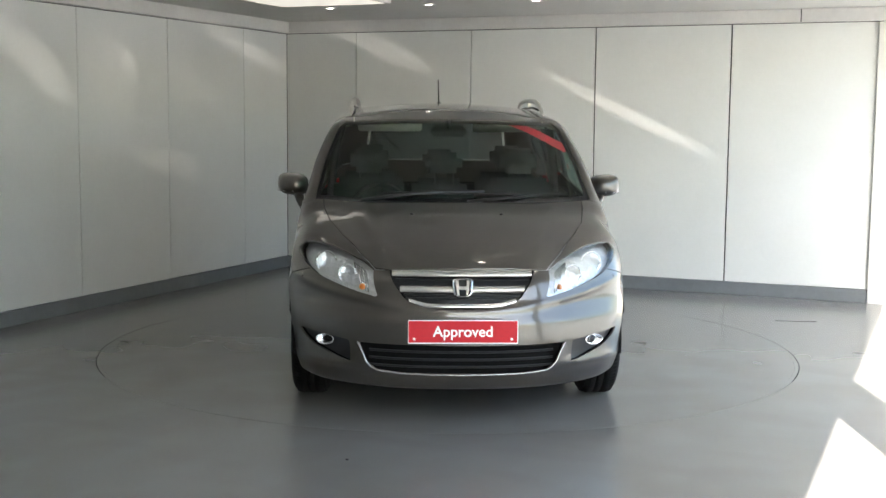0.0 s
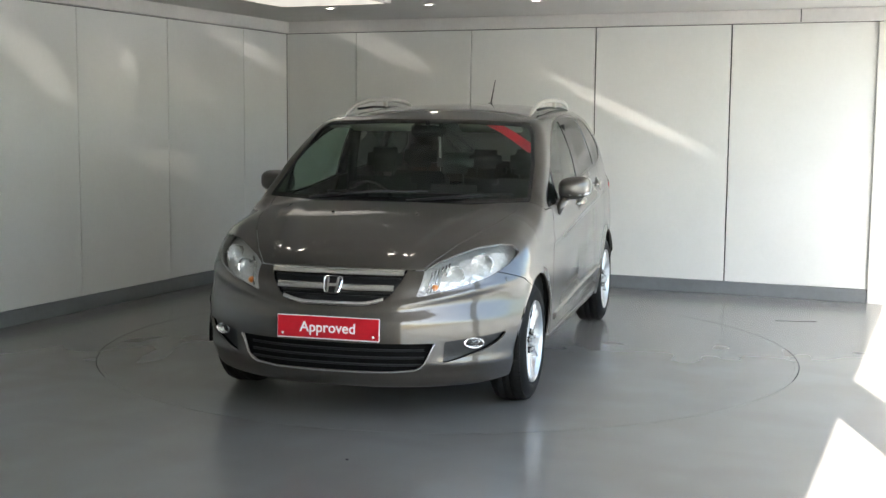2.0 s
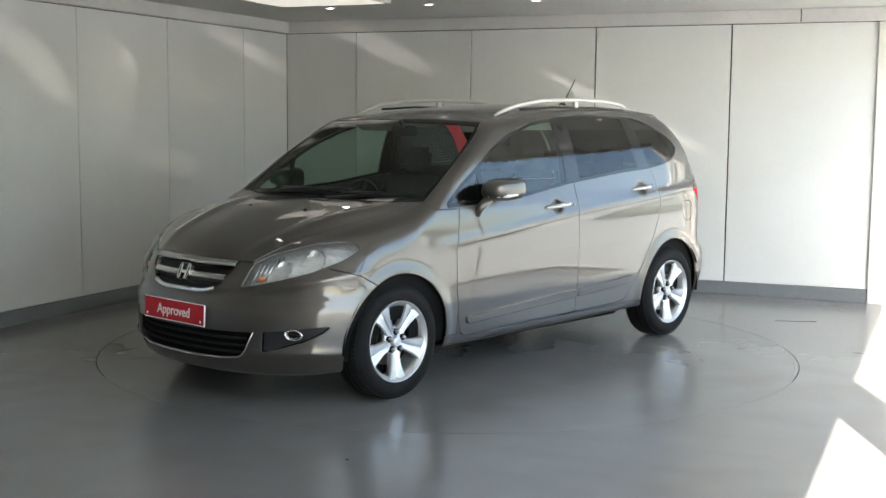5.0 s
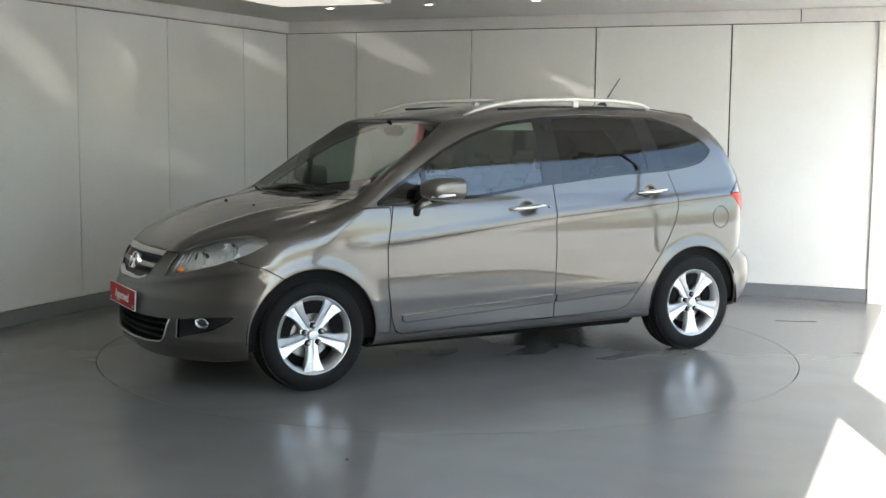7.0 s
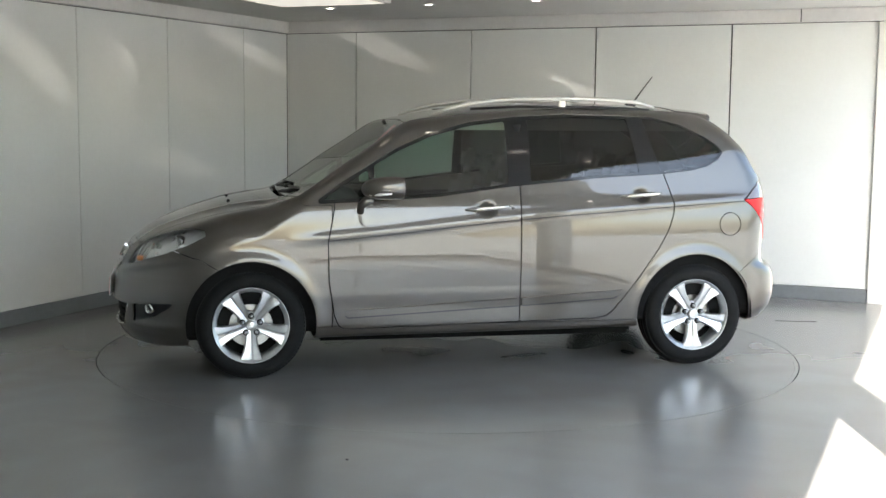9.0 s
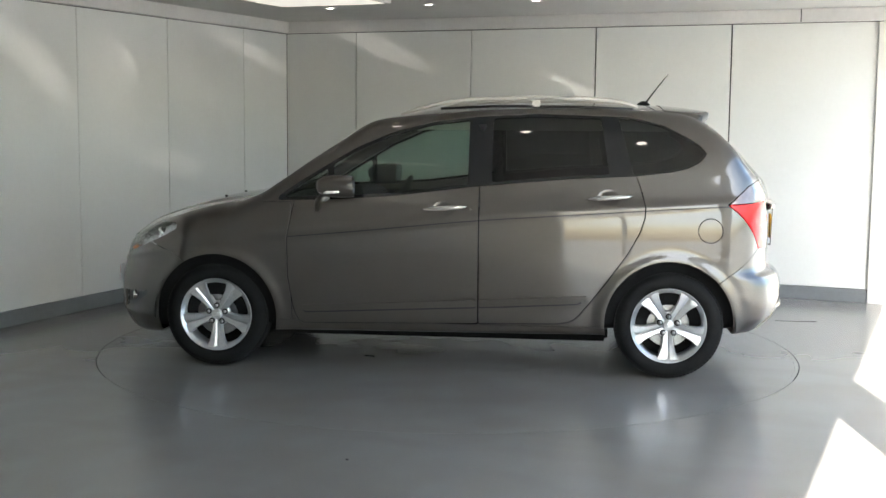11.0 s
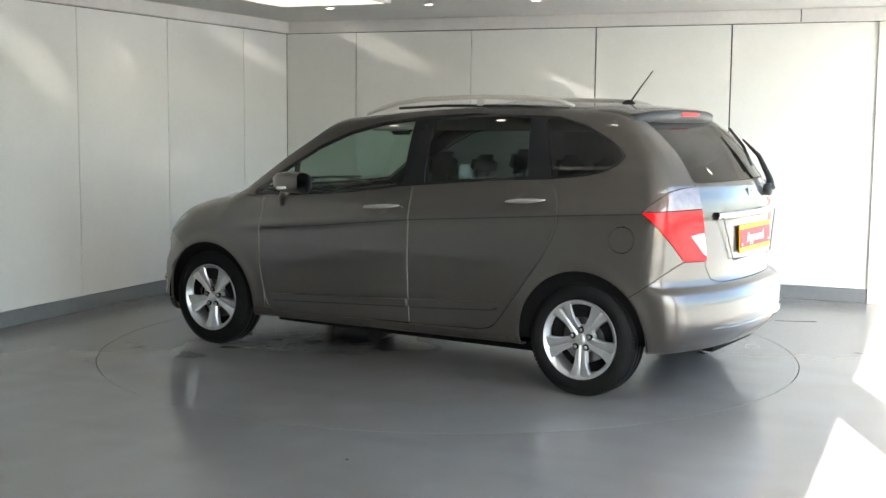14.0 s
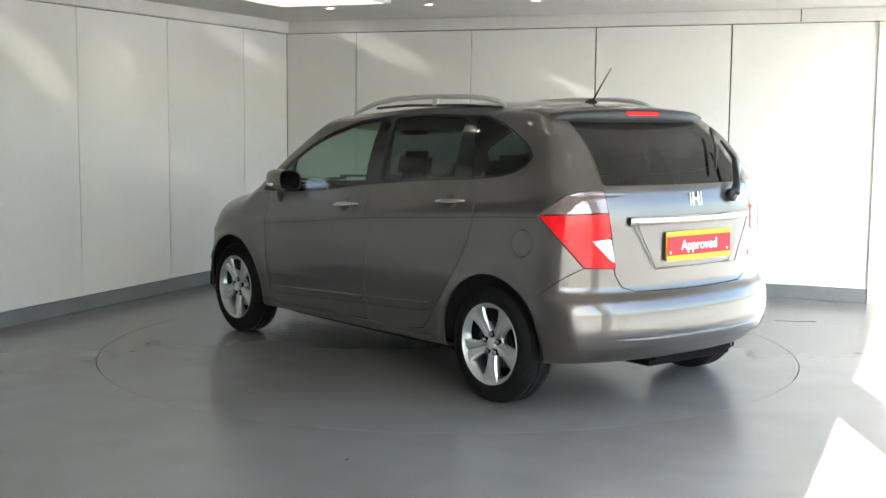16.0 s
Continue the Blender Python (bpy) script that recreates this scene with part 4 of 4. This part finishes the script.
def build_front(car):
    front = Matrix(((0, 0, 1, 0), (1, 0, 0, 0), (0, 1, 0, 0), (0, 0, 0, 1)))      # local x to the car's left, y up, z forwards
    build_plate(car, Matrix.Translation((2.161, 0, .474)) @ front @ Matrix.Rotation(radians(-3), 4, "X"), .532, .114, M_WHITE, "red dealer plate on the front bumper", .003)

    def nose_x(y, z):
        lo, hi = 1.4, 2.3
        for _ in range(30):
            m = (lo + hi) / 2
            lo, hi = (m, hi) if body(np.array([m]), np.array([y]), np.array([z]))[0] < 0 else (lo, m)
        return lo

    def bar(name, edge_low, edge_high, half, mat, label, lift, depth=.02, n=25):
        bm = bmesh.new()
        rows = []
        for i in range(n):
            y = -half + 2 * half * i / (n - 1)
            z0, z1 = edge_low(abs(y)), edge_high(abs(y))
            x0, x1 = nose_x(y, z0) + lift, nose_x(y, z1) + lift
            zm, xm = (z0 + z1) / 2, (x0 + x1) / 2 + .006
            rows.append([bm.verts.new(v) for v in ((x0 - depth, y, z0), (x0, y, z0), (xm, y, zm), (x1, y, z1), (x1 - depth, y, z1))])
        for a, b in zip(rows, rows[1:]):
            for i in range(4):
                bm.faces.new([a[i], b[i], b[i + 1], a[i + 1]])
        bmesh.ops.recalc_face_normals(bm, faces=bm.faces)
        return part(name, bm, mat, car, label, smooth=True)

    bar("grille_bar", lambda y: .728, lambda y: .755, .345, M_SATIN, "satin silver upper grille bar", .002)
    bar("grille_bar", lambda y: .655, lambda y: .683, .305, M_SATIN, "satin silver middle grille bar", -.004)
    bar("grille_bar", lambda y: .584 + .9 * max(0, y - .12) ** 2 * 1.2, lambda y: .604 + 1.0 * max(0, y - .12) ** 2 * 1.2, .262, M_CHROME, "chrome lower grille edge", .003)
    for z in (.708, .638, .622):
        bar("grille_slat", lambda y, z=z: z, lambda y, z=z: z + .006, .33 - (.71 - z) * .6, M_BLACK, "", -.016)
    for z in (.36, .322, .285):
        bar("intake_slat", lambda y, z=z: z, lambda y, z=z: z + .012, .455, M_DASH, "", -.034)
    # chrome line round the lower intake
    bm = bmesh.new()
    line = [(.512, .405), (.49, .36), (.468, .31), (.445, .283), (.415, .268), (.30, .259), (.15, .257), (0, .2565)]
    line = line + [(-y, z) for y, z in line[-2::-1]]
    tube(bm, [(nose_x(y, z) + .002, y, z) for y, z in line], .0042, 8)
    part("intake_trim", bm, M_SATIN, car, "thin chrome line round the air intake", smooth=True)
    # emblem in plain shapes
    bm = bmesh.new()
    x = 2.083
    tilt = Matrix.Translation((x, 0, .675)) @ front @ Matrix.Rotation(radians(-26), 4, "X")
    n = 40
    ring = []
    for i in range(n):
        a = 2 * math.pi * i / n
        c, s = math.cos(a), math.sin(a)
        px, py = math.copysign(abs(c) ** .45, c), math.copysign(abs(s) ** .45, s)
        wide = .047 + .006 * py
        ring.append([bm.verts.new(tilt @ Vector((px * wide * k, py * .047 * k, h))) for k, h in ((1, -.01), (1, .012), (.92, .015), (.86, .012), (.86, -.01))])
    for i in range(n):
        for j in range(4):
            bm.faces.new([ring[i][j], ring[(i + 1) % n][j], ring[(i + 1) % n][j + 1], ring[i][j + 1]])
    for s in (1, -1):
        vs = [bm.verts.new(tilt @ Vector(v)) for v in ((s * .016, -.038, .004), (s * .026, -.038, .004), (s * .035, .038, .004), (s * .020, .038, .004), (s * .016, -.038, .012), (s * .026, -.038, .012), (s * .035, .038, .012), (s * .020, .038, .012))]
        for q in ((4, 5, 6, 7), (0, 1, 5, 4), (1, 2, 6, 5), (2, 3, 7, 6), (3, 0, 4, 7)):
            bm.faces.new([vs[k] for k in q])
    box(bm, -.019, .019, -.009, .007, .003, .011, 0, tilt)
    bmesh.ops.recalc_face_normals(bm, faces=bm.faces)
    part("emblem", bm, M_CHROME, car, "chrome emblem on the grille", smooth=False)
    part("emblem_back", box(bmesh.new(), -.042, .042, -.042, .042, -.012, .0, .004, tilt), M_BLACK, car)
    # lamps behind the lenses
    for s in (1, -1):
        P, Q = shell_grid(.05, .045)
        f = np.maximum(dist_poly(.6 * P[:, 0] - .8 * np.abs(P[:, 1]), P[:, 2], [(u * 1.0, v) for u, v in HEADLAMP]) - .02, np.maximum(1.2 - P[:, 0], -s * P[:, 1]))
        bowl = cut(P, np.pad(Q, ((0, 0), (0, 6)), constant_values=-1), f)
        part("headlight_housing", mesh_of("headlight_housing", bowl[0], rows_of(bowl[1]), M_HOUSING, True), None, car, "bright headlight reflector housing")
        aim = Matrix.Rotation(radians(90), 4, "Y")
        for (x, y, z, r) in ((1.715, .665, .768, .052), (1.835, .555, .722, .043)):
            bm = lathe(bmesh.new(), [(r * 1.08, .05), (r, .052), (r * .97, .03), (r * .72, -.01), (r * .35, -.04), (r * .15, -.045), (.012, -.02), (.010, .0), (0, .002)], 32, Matrix.Translation((x, s * y, z)) @ Matrix.Rotation(radians(s * 16), 4, "Z") @ aim)
            part("lamp_bowl", bm, M_REFL, car, "round chrome headlight bowl", smooth=True)
        bm = lathe(bmesh.new(), [(0, .02), (.012, .012), (.016, 0), (.012, -.02)], 16, Matrix.Translation((1.97, s * .49, .668)) @ aim)
        part("indicator_bulb", bm, M_AMBER, car, "amber indicator bulb", smooth=True)
        for k in range(6):      # ribs of the inner trim
            y0 = .46 + .012 * k
            bm = tube(bmesh.new(), [(2.005 - .02 * k, s * y0, .645 + .004 * k), (1.945 - .02 * k, s * (y0 + .012), .745 + .006 * k)], .004, 6)
            part("lens_rib", bm, M_CHROME, car, smooth=True)
        m = Matrix.Translation((1.902, s * .672, .396)) @ Matrix.Rotation(radians(s * 24), 4, "Z") @ aim
        fog = part("fog_lamp", lathe(bmesh.new(), [(.042, .0), (.046, .012), (.042, .02), (.037, .014), (.02, -.01), (0, -.014)], 28, m @ Matrix.Diagonal((.62, 1.15, 1, 1))), M_REFL, car, "small clear fog lamp", smooth=True)
        part("fog_lens", lathe(bmesh.new(), [(.038, .014), (.025, .021), (0, .025)], 24, m @ Matrix.Diagonal((.70, 1.28, 1, 1))), M_LENS, fog, smooth=True)
        # washer nozzles
        part("washer_jet", lathe(bmesh.new(), [(.011, 0), (.009, .008), (0, .011)], 12, Matrix.Translation((1.45, s * .24, .984))), M_BLACK, car, smooth=True)
        part("washer_cover", lathe(bmesh.new(), [(.014, -.004), (.012, .003), (0, .004)], 12, Matrix.Translation((1.74, s * .80, .695)) @ Matrix.Rotation(radians(-75 * s), 4, "X")), M_PAINT, car, smooth=True)
    # wipers, parked along the base of the screen
    for pts, blade in ((((1.10, -.52, 1.035), (1.075, -.30, 1.065), (1.06, -.05, 1.085)), ((1.06, -.42, 1.072), (1.05, .18, 1.085))), (((1.13, .08, 1.03), (1.085, .32, 1.055), (1.04, .50, 1.068)), ((1.07, .12, 1.066), (.99, .66, 1.075)))):
        arm = part("wiper", tube(bmesh.new(), pts, [.012, .009, .006], 8), M_BLACK, car, "black windscreen wiper", smooth=True)
        part("wiper_blade", tube(bmesh.new(), blade, .009, 6), M_BLACK, arm, smooth=True)


def build_rear(car):
    rear = Matrix(((0, 0, -1, 0), (-1, 0, 0, 0), (0, 1, 0, 0), (0, 0, 0, 1)))
    build_plate(car, Matrix.Translation((-2.004, -.02, .85)) @ rear @ Matrix.Rotation(radians(-2), 4, "X"), .52, .15, M_YELLOW, "red and yellow dealer plate on the tailgate", .024)
    bm = bmesh.new()      # plate surround
    for a, b in (((-1.975, .44, .985), (-1.99, .30, .74)), ((-1.99, .30, .74), (-1.99, -.34, .74)), ((-1.99, -.34, .74), (-1.975, -.46, .985))):
        tube(bm, [a, ((a[0] + b[0]) / 2, (a[1] + b[1]) / 2, (a[2] + b[2]) / 2), b], .0035, 8)
    part("plate_surround", bm, M_PAINT, car, smooth=True)
    bm = bmesh.new()
    rows = []
    for i in range(21):
        y = -.47 + .94 * i / 20
        x = -1.985 + .135 * (abs(y) / .7) ** 2.6
        thick = .03 * (1 - (abs(y) / .475) ** 6)
        rows.append([bm.verts.new((x + a, y, z)) for a, z in ((.02, 1.012), (-.022 - thick * .5, 1.008), (-.03 - thick * .5, .992), (-.02 - thick * .3, .968), (.02, .965))])
    for a, b in zip(rows, rows[1:]):
        for i in range(4):
            bm.faces.new([a[i], b[i], b[i + 1], a[i + 1]])
    bmesh.ops.recalc_face_normals(bm, faces=bm.faces)
    part("tailgate_garnish", bm, M_SATIN, car, "satin silver handle bar above the plate", smooth=True)
    tilt = Matrix.Translation((-1.966, -.02, 1.088)) @ rear @ Matrix.Rotation(radians(-9), 4, "X")
    bm = bmesh.new()
    for s in (1, -1):
        box(bm, s * .022 - .006, s * .022 + .006, -.034, .034, 0, .008, .001, tilt)
        box(bm, s * .044 - .003, s * .044 + .003, -.036, .036, 0, .008, .001, tilt)
    box(bm, -.02, .02, -.006, .006, 0, .007, .001, tilt)
    part("rear_emblem", bm, M_CHROME, car, "chrome emblem on the tailgate")
    for k in range(4):
        part("badge_bar", boxed(-1.957 + .017 * k, -1.93 + .017 * k, -.40 - .034 * k, -.378 - .034 * k, 1.066, 1.09, .001), M_CHROME, car, "small chrome badge stroke")
    # spoiler over the rear screen
    bm = bmesh.new()
    rows = []
    n = 27
    for i in range(n):
        y = -.61 + 1.22 * i / (n - 1)
        e = (abs(y) / .61)
        tip = -1.605 + .09 * e ** 3
        z1 = 1.556 - .018 * e ** 2 - .016 * e ** 8
        root = -1.30
        zr = float(curve(ROOFLINE, np.array([root]))[0]) - .05 * (abs(y) / .68) ** 2.2 + .004
        zt = float(curve(ROOFLINE, np.array([-1.45]))[0]) - .05 * (abs(y) / .68) ** 2.2 + .008
        rows.append([bm.verts.new(v) for v in ((root, y, zr), (-1.45, y, zt), (tip + .02, y, z1 + .002), (tip, y, z1 - .008), (tip + .006, y, z1 - .045), (tip + .04, y, z1 - .078), (-1.49, y, z1 - .088), (-1.42, y, 1.47))])
    for a, b in zip(rows, rows[1:]):
        for i in range(7):
            bm.faces.new([a[i], b[i], b[i + 1], a[i + 1]])
    bm.faces.new(rows[0]), bm.faces.new(rows[-1][::-1])
    bmesh.ops.recalc_face_normals(bm, faces=bm.faces)
    for f in bm.faces:
        f.material_index = 1 if f.normal.x < -.3 or f.normal.z < -.3 else 0
    sp = part("roof_spoiler", bm, M_PAINT, car, "roof spoiler with a black underside", smooth=True)
    sp.data.materials.append(M_BLACK)
    part("high_brake_light", boxed(-1.607, -1.585, -.13, .13, 1.522, 1.542, .003), M_TAIL, sp, "red high brake light")
    # rear wiper
    base = (-1.985, -.33, 1.105)
    arm = part("rear_wiper", tube(bmesh.new(), [base, (-1.965, -.37, 1.16), (-1.86, -.48, 1.29), (-1.75, -.50, 1.385)], [.028, .022, .016, .008], 8, .7), M_BLACK, car, "black rear wiper", smooth=True)
    part("wiper_blade", tube(bmesh.new(), [(-1.88, -.29, 1.24), (-1.79, -.40, 1.345), (-1.655, -.52, 1.452)], [.008, .011, .008], 6), M_BLACK, arm, smooth=True)
    part("wiper_cap", lathe(bmesh.new(), [(.035, -.02), (.036, .012), (.028, .02), (0, .022)], 20, Matrix.Translation((-1.972, -.325, 1.10)) @ Matrix.Rotation(radians(-90), 4, "Y")), M_BLACK, arm, smooth=True)
    for y in (-.62, -.3, .3, .62):
        x = -2.06 + .135 * (abs(y) / .7) ** 2.6
        part("parking_sensor", lathe(bmesh.new(), [(.012, 0), (.011, .006), (0, .007)], 14, Matrix.Translation((x, y, .53)) @ Matrix.Rotation(radians(-90), 4, "Y")), M_PAINT, car, smooth=True)
    part("exhaust", lathe(bmesh.new(), [(.022, -.15), (.024, .02), (.018, .022), (.017, -.1)], 20, Matrix.Translation((-1.86, -.5, .25)) @ Matrix.Rotation(radians(-97), 4, "Y")), M_DISC, car, "steel exhaust tip", smooth=True)
    # bumper ledge
    bm = bmesh.new()
    rows = []
    for i in range(31):
        y = -.60 + 1.2 * i / 30
        x = -(float(curve(TAIL, np.array([.395]))[0]) - .135 * (abs(y) / .7) ** 2.6) - .006 + .02 * (abs(y) / .6) ** 8
        rows.append([bm.verts.new(v) for v in ((x + .04, y, .412), (x - .004, y, .403), (x - .012, y, .393), (x + .03, y, .372))])
    for a, b in zip(rows, rows[1:]):
        for i in range(3):
            bm.faces.new([a[i], b[i], b[i + 1], a[i + 1]])
    bmesh.ops.recalc_face_normals(bm, faces=bm.faces)
    part("bumper_ledge", bm, M_PAINT, car, "moulded ledge of the rear bumper", smooth=True)


def build_sides(car):
    for s in (1, -1):
        for cx, cz, half in ((-.032, .974, .135), (-.985, 1.046, .13)):
            w = float(curve(FLANK, np.array([cz]))[0] * curve(PLAN, np.array([cx]))[0])
            pts, rad = [], []
            for i in range(11):
                t = -1 + i / 5
                pts.append((cx + half * t, s * (w + .004 + .022 * (1 - t * t) ** .6), cz + .004 - .010 * t))
                rad.append(.005 + .0125 * (1 - abs(t) ** 2.5))
            part("door_handle", tube(bmesh.new(), pts, rad, 10, .9), M_SATIN, car, "bright door handle", smooth=True)
        part("door_lock", lathe(bmesh.new(), [(.009, 0), (.008, .004), (0, .004)], 12, Matrix.Translation((-.185, s * .876, .975)) @ Matrix.Rotation(radians(-90 * s), 4, "X")), M_PAINT, car, smooth=True)
        # mirror: housing, indicator strip, glass, foot
        bm = bmesh.new()
        rows = []
        prof = ((.712, .30), (.697, .62), (.668, .84), (.62, .97), (.565, 1.0), (.508, .97), (.492, .93))
        for x, k in prof:
            ring = []
            for i in range(24):
                a = 2 * math.pi * i / 24
                c, q = math.cos(a), math.sin(a)
                py, pz = math.copysign(abs(c) ** .62, c), math.copysign(abs(q) ** .72, q)
                ring.append(bm.verts.new((x - .008 * py, s * (.942 + .092 * k * py), 1.098 + .067 * k * pz + .008 * py * k)))
            rows.append(ring)
        for a, b in zip(rows, rows[1:]):
            for i in range(24):
                bm.faces.new([a[i], a[(i + 1) % 24], b[(i + 1) % 24], b[i]])
        bm.faces.new(rows[0])
        bmesh.ops.recalc_face_normals(bm, faces=bm.faces)
        mir = part("door_mirror", bm, M_PAINT, car, "body-coloured door mirror", smooth=True)
        bm = bmesh.new()
        vs = []
        for i in range(24):
            a = 2 * math.pi * i / 24
            c, q = math.cos(a), math.sin(a)
            py, pz = math.copysign(abs(c) ** .62, c), math.copysign(abs(q) ** .72, q)
            vs.append(bm.verts.new((.497 - .018 * py, s * (.942 + .084 * py), 1.098 + .060 * pz + .008 * py)))
        bm.faces.new(vs)
        part("mirror_glass", bm, M_MIRROR, mir, "dark mirror glass")
        bm = tube(bmesh.new(), [(.70, s * .93, 1.064), (.675, s * .985, 1.066), (.625, s * 1.02, 1.068), (.56, s * 1.032, 1.072)], [.006, .010, .011, .007], 8)
        part("mirror_indicator", bm, M_REVERSE, mir, "clear indicator strip in the mirror", smooth=True)
        bm = bmesh.new()
        tube(bm, [(.72, s * .865, .955), (.715, s * .885, 1.0), (.66, s * .905, 1.045)], [.022, .024, .03], 10)
        part("mirror_foot", bm, M_PAINT, mir, smooth=True)
        # roof rail
        pts = []
        for x, z in ((.26, 1.518), (.16, 1.552), (.03, 1.586), (-.18, 1.612), (-.55, 1.624), (-.85, 1.620), (-1.0, 1.609), (-1.08, 1.595), (-1.15, 1.572)):
            pts.append((x, s * (.603 - .02 * max(0, -x - .6)), z))
        rail = part("roof_rail", tube(bmesh.new(), pts, [.008, .013, .0145, .0145, .0145, .0145, .0145, .013, .008], 10), M_RAIL, car, "satin silver roof rail", smooth=True)
        part("rail_foot", box(bmesh.new(), -.575, -.53, s * .603 - .010, s * .603 + .010, 1.568, 1.612, .004), M_RAIL, rail)
        bm = tube(bmesh.new(), [(.02, s * .603, 1.555), (-.3, s * .605, 1.572), (-.8, s * .603, 1.572), (-1.12, s * .592, 1.56)], .008, 8)
        part("rail_seal", bm, M_BLACK, rail, smooth=True)
    mast = part("aerial", tube(bmesh.new(), [(-1.225, 0, 1.60), (-1.29, 0, 1.69), (-1.365, 0, 1.785)], [.006, .0045, .0035], 8), M_BLACK, car, "short black roof aerial", smooth=True)
    part("aerial_base", lathe(bmesh.new(), [(.032, -.01), (.028, .008), (.014, .022), (0, .026)], 20, Matrix.Translation((-1.215, 0, 1.592)) @ Matrix.Diagonal((1.4, 1, 1, 1))), M_BLACK, mast, smooth=True)


build_floor()
build_walls()
build_windows()
build_streak_lamps()
build_lamps()
turntable = build_turntable()
car = tagged(new("car"), "grey metallic five-door family car with alloy wheels standing on a turntable", "car")
build_body(car)
build_inside(car)
build_chassis(car)
for wx, wz in ((1.3425, .312), (-1.3425, .318)):
    for side_sign in (1, -1):
        build_wheel(car, wx, side_sign, .314)
build_front(car)
build_rear(car)
build_sides(car)


def motions():
    """The turntable and the car on it turn steadily, about nine degrees a second."""
    turn = [(0.0, -87.34), (1.5, -100.7), (2.5, -109.87), (3.5, -118.76), (4.0, -123.28), (5.25, -134.5), (6.5, -145.7), (7.0, -150.27), (8.0, -159.31), (9.0, -168.26),
            (10.25, -179.3), (11.5, -190.07), (12.5, -198.89), (13.5, -207.72), (14.5, -216.61), (15.5, -225.82), (16.0, -230.6)]
    off = pose(-.026, -.024, 0)
    walk(car, [(t, pose(0, 0, 0, 0, 0, a) @ off) for t, a in turn])
    walk(turntable, [(t, pose(0, 0, 0, 0, 0, a)) for t, a in turn])


motions()
